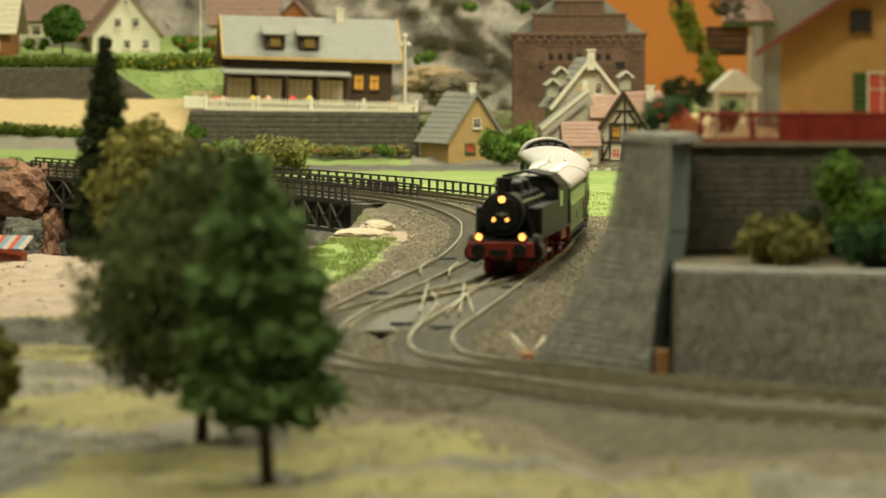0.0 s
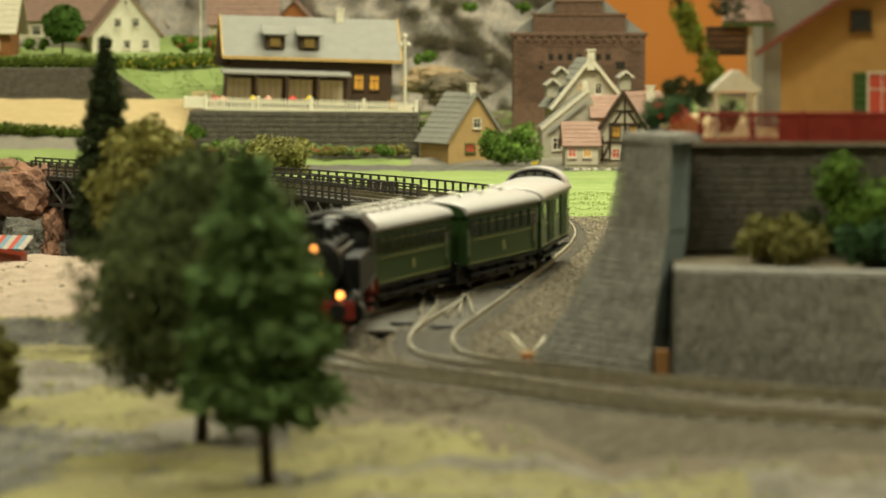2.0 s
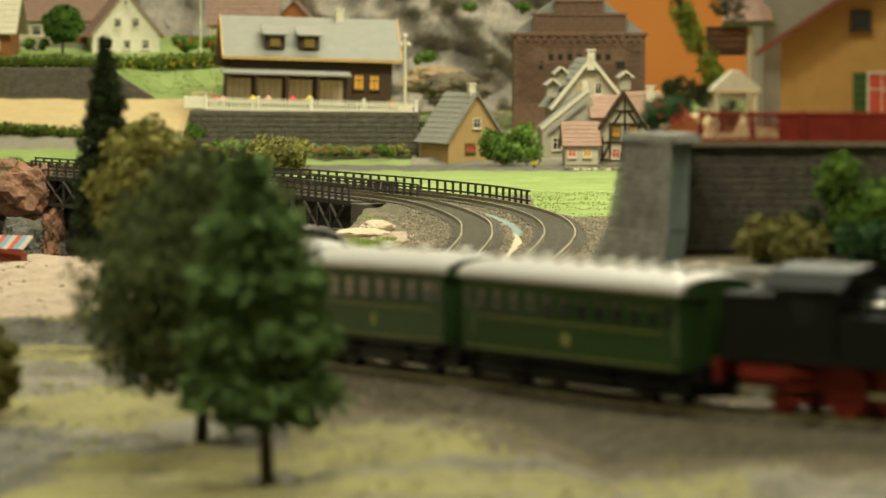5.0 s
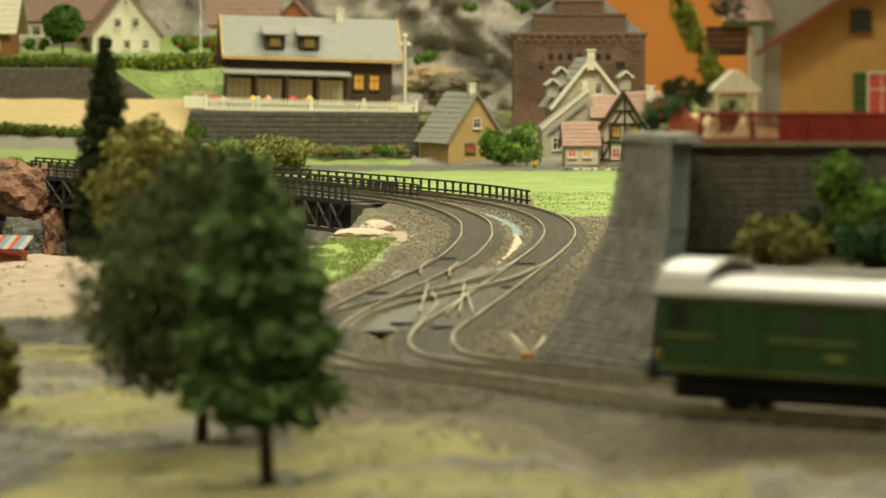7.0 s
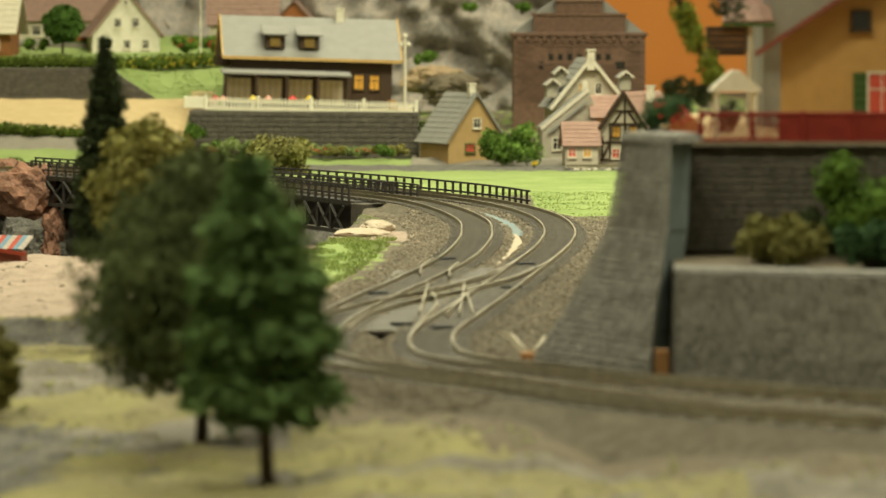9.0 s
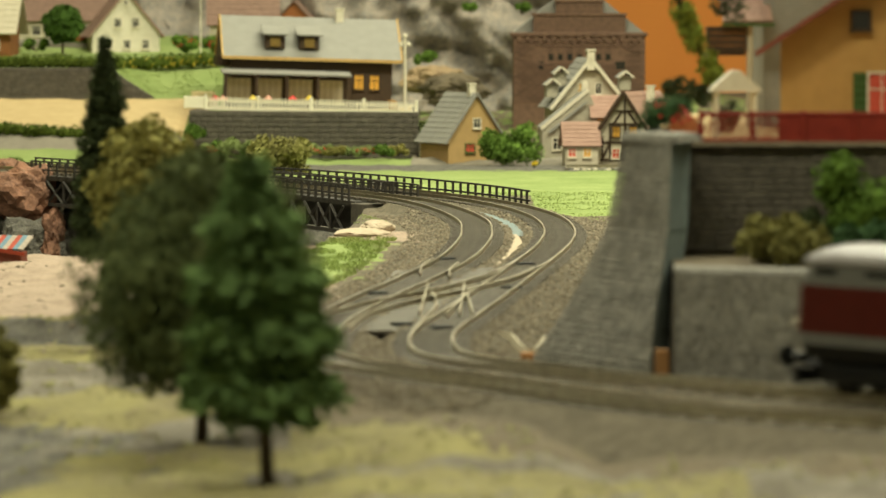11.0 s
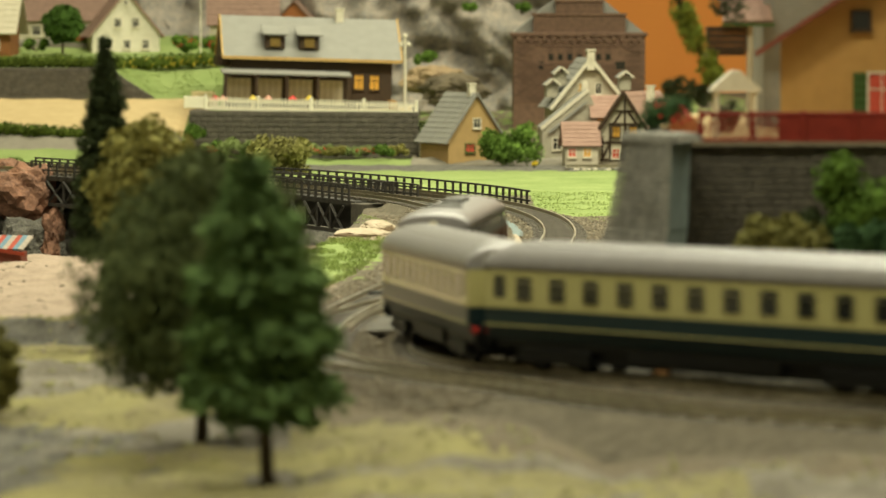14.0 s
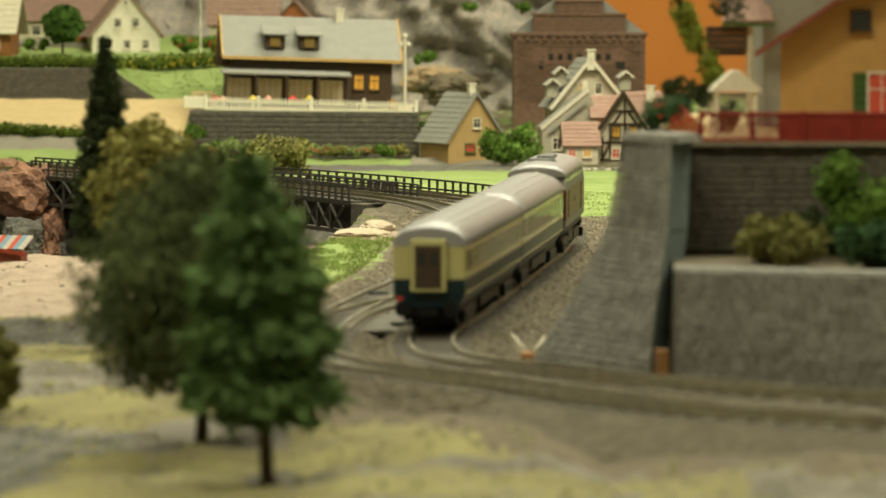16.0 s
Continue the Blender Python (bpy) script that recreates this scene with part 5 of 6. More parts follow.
def build_cliff():
    nx, nz = 150, 60
    verts, faces = [], []
    for j in range(nz):
        for i in range(nx):
            x, z = -48 + 62 * i / (nx - 1), -1 + 34 * j / (nz - 1)
            p = Vector((x * 0.12, z * 0.16, 0))
            y = 462 + 0.55 * z + 7 * noise.noise(p) + 3.4 * noise.noise(p * 2.6) + 1.6 * noise.noise(p * 6) + 0.6 * noise.noise(p * 15) + 14 * step3(-x, 10, 30)
            verts.append((x * U, y * U, z * U))
    for j in range(nz - 1):
        for i in range(nx - 1):
            a = j * nx + i
            faces.append((a, a + 1, a + nx + 1, a + nx))
    me = bpy.data.meshes.new("cliff")
    me.from_pydata(verts, [], faces)
    me.materials.append(M_ROCK)
    me.shade_smooth()
    tagged(new("cliff", me), "rugged grey plaster rock cliff behind the village", "cliff", kind="structure")


build_cliff()
rock("sand_rock", (-0.84, 452.00, 6.27), (3.4, 2.5, 1.5), M_OUTCROP, "ochre sandstone outcrop at the cliff foot", 60)
rock("sand_rock", (0.96, 449.00, 5.24), (3.4, 2.5, 1.6), M_EARTH, "brown earthy outcrop at the cliff foot", 63)
bush("cliff_bush", -1.90, 446, 8.38, 1.0, M_BUSH, "bright green bush on the cliff", 30, 8, 0.6, 0.16, 1.4)
bush("cliff_bush", 2.95, 452, 13.62, 0.7, M_BUSH, "bright green bush on the cliff", 31, 6, 1.0, 0.16)
bush("cliff_bush", 8.27, 445, 13.49, 0.6, M_BUSH, "bright green bush on the cliff", 32, 6, 1.4, 0.16)
bush("village_bush", 6.08, 391.5, -0.3, 1.9, M_BUSH, "bright green leafy bush between the houses", 33, 16, 1.3, 0.2, 1.2)
bush("olive_bush", -12.83, 345, -0.5, 2.0, M_OLIVE, "large olive foam bush behind the bridge", 34, 18, 1.4, 0.17, 1.3)
bush("olive_bush", -15.59, 348, -0.5, 1.2, M_OLIVE, "olive foam bush behind the bridge", 35, 10, 1.0, 0.17, 1.3)
bush("meadow_bush", -18.50, 392, 0.2, 1.0, M_GRASS, "bright yellow-green low bush by the terrace", 36, 12, 1.0, 0.18, 2.2)
bush("meadow_bush", -8.70, 398, 0.1, 0.6, M_GRASS, "flowering low bush under the terrace wall", 37, 12, 0.8, 0.16, 4.0, flowers=M_FLOWER)
rb2 = random.Random(404)
for k, (bx, br) in enumerate(((-21.4, 0.75), (-20.0, 0.95), (-16.6, 0.8), (-14.6, 0.6), (-11.4, 0.7), (-10.0, 0.6), (-7.2, 0.55), (-5.6, 0.7), (-4.2, 0.6))):
    bush("meadow_bush", bx, 396.5 + rb2.uniform(-1.2, 1.0), 0.15, br, (M_GRASS, M_BUSH, M_OLIVETREE)[k % 3 if k != 4 else 0], ("yellow-green low bush with red flowers under the terrace wall", "green low bush under the terrace wall", "olive yellow low bush under the terrace wall")[k % 3 if k != 4 else 0], 140 + k, 9, 0.9, 0.16, 1.7, flowers=M_FLOWER if k % 3 == 0 or k == 4 else None)
bush("meadow_bush", -23.41, 399, 1.6, 0.8, M_BUSH, "green low bush at the field's corner", 38, 10, 1.1, 0.18, 1.2)
bush("meadow_bush", -1.55, 404, 1.6, 0.8, M_GRASS, "yellow-green bush at the wall's end", 39, 9, 1.4, 0.18, 1.2)

# ---- the hill with its village ----
hedge((-54, 403.6), (-33.4, 402.6), 2.7, 1.2, 1.25, 0.6, M_HEDGE, "low dark green field hedge", 50)
hedge((-52, 418.5), (-32, 419), 7.9, 7.7, 1.5, 0.7, M_HEDGE, "clipped green hedge on the field wall", 51)
hedge((-32.3, 425), (-22.6, 428), 7.4, 8.0, 1.6, 0.7, M_HEDGE, "green hedge with yellow blossoms", 52, flowers=M_YELLOWFL)
w = thing("wall_field", cpose(0, 0, 0), "dark grey field retaining wall", "retaining wall", kind="structure")
part("core", hull(B(), [(-60, 416.4, 4), (-26.6, 416.4, 4), (-26.6, 419, 4), (-60, 419, 4)], [(-60, 416.8, 8.0), (-33, 416.8, 8.0), (-33, 419, 8.0), (-60, 419, 8.0)]), M_STONE_DARK, w)
stones(w, (-46, 416.38, 4.2), (-27.5, 416.38, 4.2), (-33.2, 416.75, 7.95), (-46, 416.75, 7.95), 10, 26, 0.08, M_STONE_DARK)
house("gabled_house", cpose(-33.75, 452, 9.2, rz=12), 7.2, 7, 2.2, 6.6, M_WHITE, M_PINKROOF, "ivory gabled house with small square windows and reddish roof", over=0.45, rows=9, tile=0.7, windows=[
    dict(x=x, z=z, w=0.7, h=0.9) for x, z in ((-2.0, 0.9), (0.1, 0.9), (2.1, 0.9), (-0.9, 3.2), (1.0, 3.2))] + [dict(x=0, z=5.3, w=0.35, h=0.4)])
house("hill_house", cpose(-43.49, 470, 9.9, rz=2), 13, 6, 3.0, 5.6, M_CREAM, M_BROWNROOF, "long cream house with brown roof on the hill", ridge="width", rows=7, tile=0.8, windows=[dict(x=x, z=1.6, w=0.9, h=1.1) for x in (-4, -1.5, 1.5, 4)])
house("hill_house", cpose(-48.31, 444, 8.9, rz=-4), 6, 6, 3.3, 6.6, material("orange_brown_timber", (0.30, 0.12, 0.04)), M_CREAM, "orange-brown timber house with broad pale roof", ridge="width", over=0.9, rows=7, tile=0.8, windows=[dict(x=1.5, z=1.2, w=0.9, h=1.0)])
house("hill_house", cpose(-21.81, 464, 10.2, rz=3), 7.2, 6, 2.3, 5.4, M_CREAM, M_BROWNROOF, "pale house with brown roof below the cliff", ridge="width", rows=6, tile=0.8, windows=[dict(x=x, z=1.2, w=0.8, h=1.0) for x in (-2, 0.4, 2.4)])
house("hill_house", cpose(-16.40, 468, 10.4, rz=-5), 3.4, 4, 2.6, 4.4, material("orange_plaster", (0.42, 0.15, 0.05)), M_BROWNROOF, "small orange house below the cliff", rows=6, tile=0.8, windows=[dict(x=0, z=1.4, w=0.8, h=1.0)])
flock_tree("round_tree", -39.96, 446, 9.4, 4.6, 1.75, M_LEAF, "round dark green tree at the roadside", 61, 6, 0.25, 0.2, 0.8, 0, 0.16)
bush("garden_bush", -26.70, 447, 9.6, 1.0, M_BUSH, "green garden bush with red blossoms", 62, 10, 1.0, 0.18, 1.6, flowers=M_FLOWER)
bush("garden_bush", -43.05, 448, 9.6, 0.8, M_BUSH, "small plain green garden bush", 63, 8, 1.0, 0.18, 1.6)
bush("garden_bush", -38.46, 456, 9.8, 0.9, M_BUSH, "green garden bush with few red blossoms", 64, 8, 1.2, 0.18, 1.3, flowers=M_FLOWER)
bush("garden_bush", -23.97, 446, 9.4, 1.0, M_BUSH, "green garden bush with red blossoms beside the chalet", 65, 10, 1.2, 0.18, 1.2, flowers=M_FLOWER)
bush("yellow_bush", -37.40, 372, -0.2, 0.7, M_GRASS, "small yellow shrub on the meadow edge", 66, 6, 0.8, 0.16)
rd = thing("road_hill", cpose(0, 0, 0), "grey village road on the hill", "road", kind="structure")
part("surface", hull(B(), [(-60, 455, 9.3), (-37, 455, 9.3), (-37, 463, 9.4), (-60, 463, 9.4)], [(-60, 455, 10.2), (-37, 455, 10.2), (-37, 463, 10.6), (-60, 463, 10.6)]), M_ROAD, rd)


def build_stall():
    ob = thing("market_stall", cpose(-24.11, 233, -0.75, rz=-12), "small market stall with red and blue striped awning", "market stall")
    part("counter", box(B(), (0, 0, 0.4), (2.2, 1.2, 0.9), bevel=0.05), M_TILE, ob)
    stripes = (material("awning_red", (0.36, 0.06, 0.03)), material("awning_blue", (0.13, 0.22, 0.27)), material("awning_white", (0.36, 0.3, 0.24)))
    for k in range(9):
        part("awning_stripe", box(B(), (-1.2 + 0.3 * k, 0, 1.3), (0.3, 1.8, 0.08), rx=22, ry=8), stripes[k % 3], ob)
    part("awning_edge", box(B(), (0, -0.85, 0.92), (2.8, 0.1, 0.2), ry=8), stripes[0], ob)


build_stall()
bush("yellow_flower", 7.90, 368, 0.1, 0.28, M_YELLOWFL, "tiny yellow flowering shrub on the meadow", 67, 4, 0.8, 0.08)

# ---- trains ----


def wheel_mesh(r, mat_label, width=0.28, spokes=0):
    bm = rod(B(), (0, -width / 2, 0), (0, width / 2, 0), r, r, 20)
    rod(bm, (0, -width / 2 - 0.02, 0), (0, -width / 2 + 0.05, 0), r * 1.1, r * 1.1, 20)
    rod(bm, (0, width / 2, 0), (0, width / 2 + 0.1, 0), r * 0.25, r * 0.2, 10)
    return bm


SPIN = []


def add_wheels(ob, xs, r, mat, spokes=0, half=0.82, name="wheel"):
    me = data("wheel", wheel_mesh(r, ""), mat)
    sp = data("spoke", rod(B(), (0, 0.17, 0), (r * 0.85, 0.17, 0), 0.07, 0.05, 5), mat)
    for x in xs:
        for sgn in (1, -1):
            m = cpose(x, sgn * half, r, rz=0 if sgn > 0 else 180)
            wo = part(name, me, None, ob, at=m)
            SPIN.append((wo, r, sgn))
            for k in range(spokes):
                part("spoke", sp, None, wo, at=pose(0, 0, 0, 0, 360 * k / spokes, 0))


def buffers(ob, x, z=1.15, sgn=1):
    for sy in (-1.0, 1.0):
        bm = rod(B(), (x, sy, z), (x + sgn * 0.55, sy, z), 0.13, 0.13, 8)
        rod(bm, (x + sgn * 0.55, sy, z), (x + sgn * 0.66, sy, z), 0.36, 0.34, 14)
        part("buffer", bm, M_BLACK, ob)
    hook = box(B(), (x + sgn * 0.4, 0, z - 0.25), (0.9, 0.3, 0.16), bevel=0.03)
    box(hook, (x + sgn * 0.8, 0, z - 0.1), (0.14, 0.9, 0.3))
    part("coupling", hook, M_BLACK, ob)


def build_steam_loco():
    ob = thing("steam_locomotive", cpose(0, 0, 0), "black tank steam locomotive with red wheels and lit lamps", "locomotive", "steam train")
    part("running_board", box(B(), (0, 0, 1.72), (14.0, 3.3, 0.16), bevel=0.02), M_BLACK, ob)
    part("frame", box(B(), (0, 0, 1.15), (13.6, 1.1, 0.75)), M_REDLOCO, ob, "red main frame")
    part("buffer_beam", box(B(), (7.1, 0, 1.3), (0.2, 3.3, 0.75), bevel=0.04), M_REDLOCO, ob, "red buffer beam")
    part("buffer_beam", box(B(), (-7.1, 0, 1.3), (0.2, 3.3, 0.75), bevel=0.04), M_REDLOCO, ob, "red buffer beam")
    bo = rod(B(), (-2.6, 0, 3.0), (5.0, 0, 3.0), 1.0, 1.0, 28)
    for x in (-1.2, 0.8, 2.6):
        rod(bo, (x, 0, 3.0), (x + 0.1, 0, 3.0), 1.03, 1.03, 28)
    part("boiler", bo, M_BLACK, ob)
    sb = rod(B(), (5.0, 0, 3.0), (6.5, 0, 3.0), 1.06, 1.06, 28)
    rod(sb, (6.5, 0, 3.0), (6.62, 0, 3.0), 0.95, 0.8, 24)
    sm = part("smokebox", sb, M_BLACK, ob)
    dr = rod(B(), (6.62, 0, 3.0), (6.7, 0, 3.0), 0.12, 0.1, 8)
    box(dr, (6.66, 0, 3.0), (0.05, 0.6, 0.06))
    part("door_handle", dr, M_STEEL, sm)
    ch = rod(B(), (5.75, 0, 3.9), (5.75, 0, 4.65), 0.4, 0.34, 18)
    rod(ch, (5.75, 0, 4.6), (5.75, 0, 4.75), 0.42, 0.42, 18)
    part("chimney", ch, M_BLACK, ob)
    for x, r in ((3.4, 0.55), (0.6, 0.6), (2.0, 0.45)):
        d = rod(B(), (x, 0, 3.8), (x, 0, 4.3), r, r * 0.95, 18)
        ball(d, (x, 0, 4.3), r * 0.95, 2, (1, 1, 0.5))
        part("dome", d, M_BLACK, ob)
    for sy in (-1, 1):
        part("side_tank", box(B(), (0.9, sy * 1.25, 2.5), (6.6, 0.8, 1.45), bevel=0.06), M_BLACK, ob)
        part("handrail", rod(B(), (-1.8, sy * 1.0, 3.55), (6.3, sy * 0.95, 3.6), 0.05, 0.05, 6), M_STEEL, ob)
        part("steam_pipe", rod(B(), (5.6, sy * 0.9, 3.4), (5.4, sy * 1.35, 1.7), 0.2, 0.22, 10), M_BLACK, ob)
        cy = rod(B(), (4.4, sy * 1.45, 1.1), (6.2, sy * 1.45, 1.1), 0.5, 0.5, 16)
        rod(cy, (4.3, sy * 1.45, 1.65), (6.3, sy * 1.45, 1.65), 0.3, 0.3, 12)
        part("cylinder", cy, M_BLACK, ob)
        ms = B()
        box(ms, (1.6, sy * 1.32, 0.8), (6.0, 0.1, 0.16))
        box(ms, (3.0, sy * 1.42, 1.0), (3.2, 0.1, 0.14), ry=3)
        box(ms, (2.4, sy * 1.38, 1.4), (1.6, 0.1, 0.12), ry=-18)
        part("coupling_rod", ms, M_STEEL, ob, "bright valve gear and rods")
        st = B()
        for k in range(3):
            box(st, (-4.0 + 0.01 * k, sy * 1.45, 0.5 + 0.42 * k), (0.9, 0.4, 0.08))
        part("cab_step", st, M_REDLOCO, ob)
        part("bunker_frame", box(B(), (-5.2, sy * 1.4, 1.35), (2.2, 0.3, 0.5), bevel=0.03), M_REDLOCO, ob)
    for k in range(5):
        for sy in (-1, 1):
            part("pipe", rod(B(), (-1.5 + 1.4 * k, 0.95 * sy, 3.2), (-0.7 + 1.4 * k, 0.75 * sy, 3.85), 0.08, 0.08, 6), M_IRON, ob, "dark boiler pipe")
        part("valve", ball(B(), (4.5 - 1.2 * k, -0.75, 3.8), 0.16, 1), M_IRON, ob)
    cab = B()
    prism(cab, [(-1.6, 1.75), (1.6, 1.75), (1.6, 3.9), (1.15, 4.35), (-1.15, 4.35), (-1.6, 3.9)], 0, -4.9, -2.5)
    cb = part("cab", cab, M_BLACK, ob)
    for sy in (-1, 1):
        part("window", box(B(), (-3.7, sy * 1.605, 3.25), (0.9, 0.04, 0.8)), M_PANE, cb)
        part("front_window", box(B(), (-2.49, sy * 1.15, 3.6), (0.04, 0.5, 0.5)), M_PANE, cb)
    rf = B()
    prism(rf, [(-1.75, 3.9), (-1.2, 4.38), (0, 4.6), (1.2, 4.38), (1.75, 3.9), (1.72, 3.98), (1.2, 4.5), (0, 4.72), (-1.2, 4.5), (-1.72, 3.98)], 0, -5.3, -2.2)
    part("cab_roof", rf, M_BLACK, cb)
    part("bunker", box(B(), (-5.9, 0, 2.75), (2.2, 3.1, 2.0), bevel=0.08), M_BLACK, ob)
    ball(cl := B(), (-5.9, 0, 3.7), 0.9, 3, (1.05, 1.4, 0.4))
    part("coal", cl, M_BLACK, ob)
    for name, y, z, r in (("headlight", 0, 3.72, 0.17), ("headlight", -1.06, 1.92, 0.17), ("headlight", 1.06, 1.92, 0.17), ("marker_light", -0.33, 2.76, 0.09), ("marker_light", 0.33, 2.76, 0.09)):
        x = 6.75 if z < 3 else 6.3
        hs = rod(B(), (x, y, z), (x + 0.4, y, z), r * 1.15, r * 1.2, 14)
        box(hs, (x, y, z - r), (0.2, 0.12, r * 1.6))
        h = part(name, hs, M_BLACK, ob, "lit lamp")
        part("lens", rod(B(), (x + 0.38, y, z), (x + 0.46, y, z), r, r * 0.9, 14), M_LIGHT, h, "glowing warm lens")
    add_wheels(ob, (-2.6, -0.6, 1.4, 3.2), 0.82, M_REDLOCO, 9, name="driving_wheel")
    add_wheels(ob, (5.4, -5.0), 0.5, M_REDLOCO, 7)
    buffers(ob, 7.2, 1.3, 1)
    buffers(ob, -7.2, 1.3, -1)
    return ob


def roof_outline(w, z0, z1, n=12):
    return [(w / 2 * math.cos(math.pi * k / n) , z0 + (z1 - z0) * math.sin(math.pi * k / n) ** 0.8) for k in range(n + 1)]


def roof_shell(w, z0, z1, length, droop=0.3):
    """An arched roof whose ends curve down."""
    bm = B()
    rings = []
    h = length / 2
    for x, k in ((-h, 1 - droop), (-h + 0.25, 1 - droop * 0.6), (-h + 0.7, 1 - droop * 0.22), (-h + 1.4, 1), (h - 1.4, 1), (h - 0.7, 1 - droop * 0.22), (h - 0.25, 1 - droop * 0.6), (h, 1 - droop)):
        rings.append([bm.verts.new((x, y, z0 + (z - z0) * k)) for y, z in roof_outline(w, z0, z1, 16)])
    for a, b in zip(rings, rings[1:]):
        for k in range(len(a)):
            j = (k + 1) % len(a)
            f = bm.faces.new((a[k], a[j], b[j], b[k]))
            f.smooth = True
    bm.faces.new(rings[0])
    bm.faces.new(rings[-1][::-1])
    bmesh.ops.recalc_face_normals(bm, faces=bm.faces)
    return bm


def build_green_coach(van=False, many=False):
    """A two-axle coach; many gives narrow windows and a double row of vents."""
    length, w = 12.1, 3.15
    h = length / 2
    label = "bottle green baggage van with sliding doors and silver-grey roof" if van else ("bottle green passenger coach with many narrow windows and silver-grey roof" if many else "bottle green passenger coach with broad windows and silver-grey roof")
    ob = thing("baggage_van" if van else "passenger_coach", cpose(0, 0, 0), label, "railway coach", "steam train")
    part("body", box(B(), (0, 0, 2.41), (length, w, 2.42), bevel=0.05), M_GREEN, ob)
    rf = part("roof", roof_shell(w + 0.24, 3.58, 4.26, length + 0.3, 0.14), M_SILVERROOF, ob)
    part("eave_strip", box(box(B(), (0, w / 2 + 0.05, 3.6), (length + 0.2, 0.1, 0.09)), (0, -w / 2 - 0.05, 3.6), (length + 0.2, 0.1, 0.09)), M_BLACK, rf, "dark gutter strip")
    if van:
        hoop = [(y, z) for y, z in roof_outline(3.2, 3.6, 4.72, 18)]
        lk = part("lookout", prism(B(), hoop, 0, -h - 0.1, -h + 1.75), M_SILVERROOF, ob, "raised arched guard lookout")
        part("face", prism(B(), [(y * 0.93, 3.6 + (z - 3.6) * 0.92) for y, z in hoop], 0, -h + 1.75, -h + 1.8), M_BLACK, lk, "dark lookout front")
        for k in range(4):
            part("pane", box(B(), (-h + 1.82, -0.72 + 0.48 * k, 4.42 - 0.09 * abs(k - 1.5)), (0.04, 0.34, 0.16)), M_GREYBAND, lk)
    rows = () if van else ([(-h + 0.75 + (length - 1.5) * k / 9, sy) for k in range(10) for sy in (-0.62, 0.62)] if many else [(-h + 0.9 + (length - 1.8) * k / 6, 0.45 if k % 2 else -0.45) for k in range(7)])
    for x, y in rows:
        vt = rod(B(), (x, y, 4.05), (x, y, 4.36), 0.07, 0.07, 8)
        rod(vt, (x, y - 0.17, 4.36), (x, y + 0.17, 4.36), 0.07, 0.07, 8)
        part("roof_vent", vt, M_STEEL, rf, "small torpedo vent")
    for sx in (-1, 1):
        ends = B()
        prism(ends, [(y, z) for y, z in roof_outline(w, 3.5, 4.12)], 0, sx * h - 0.05, sx * h + 0.17 * sx)
        box(ends, (sx * (h + 0.08), 0, 2.4), (0.16, 1.1, 2.3))
        box(ends, (sx * (h + 0.06), -1.2, 2.4), (0.08, 0.08, 2.2))
        box(ends, (sx * (h + 0.06), 1.2, 2.4), (0.08, 0.08, 2.2))
        part("end_panel", ends, M_GREEN, ob)
        part("end_step", box(B(), (sx * (h + 0.2), 0, 0.95), (0.4, 2.2, 0.08)), M_BLACK, ob)
    uf = box(B(), (0, 0, 0.78), (length - 0.4, 2.0, 0.9))
    box(uf, (1.2, 0, 0.7), (1.6, 2.5, 0.5))
    box(uf, (-1.4, 0.5, 0.66), (1.1, 1.2, 0.45))
    part("underframe", uf, M_BLACK, ob)
    for sy in (-1, 1):
        y = sy * (w / 2 + 0.01)
        for z in (1.3, 2.36, 3.48):
            part("lining", box(B(), (0, y, z), (length - 0.15, 0.03 if z != 2.36 else 0.07, 0.05)), M_LINE, ob, "thin yellow lining")
        if van:
            for x in (-2.9, 2.4):
                dr = box(B(), (x, y, 2.4), (2.1, 0.1, 2.1), bevel=0.02)
                for k in range(3):
                    box(dr, (x - 0.8 + 0.8 * k, y + sy * 0.06, 2.4), (0.06, 0.05, 2.0))
                part("sliding_door", dr, M_GREEN, ob)
            for x in (-5.3, -0.3, 4.9):
                part("window", box(B(), (x, y, 2.95), (0.62, 0.05, 0.7)), M_PANE, ob)
            part("number_plate", box(B(), (0.6, y + sy * 0.02, 1.9), (0.7, 0.03, 0.14)), M_LINE, ob, "pale lettering bar")
        else:
            n, ww = (11, 0.56) if many else (8, 0.86)
            for k in range(n):
                x = -h + 1.25 + (length - 2.5) * k / (n - 1)
                wo = part("window", box(B(), (x, y, 2.94), (ww + 0.2, 0.1, 0.9), bevel=0.03), M_GREEN, ob)
                part("pane", box(B(), (x, y + sy * 0.045, 2.94), (ww, 0.04, 0.72)), M_PANE, wo)
                part("glazing_strip", box(B(), (x, y + sy * 0.06, 3.12), (ww, 0.03, 0.04)), M_LINE, wo)
            for x in (-h + 0.45, h - 0.45):
                do = part("door", box(B(), (x, y, 2.4), (0.68, 0.08, 2.1), bevel=0.02), M_GREEN, ob)
                part("door_window", box(B(), (x, y + sy * 0.04, 2.95), (0.4, 0.04, 0.66)), M_PANE, do)
                part("grab_rail", rod(B(), (x + 0.42, y + sy * 0.06, 1.7), (x + 0.42, y + sy * 0.06, 2.9), 0.03, 0.03, 5), M_STEEL, do)
            part("crest", box(B(), (0, y + sy * 0.02, 1.85), (0.42, 0.03, 0.42)), M_LINE, ob, "faded pale emblem")
        part("footboard", box(box(B(), (0, sy * 1.5, 0.75), (length - 1.0, 0.34, 0.08)), (0, sy * 1.55, 1.12), (length - 0.2, 0.2, 0.06)), M_BLACK, ob)
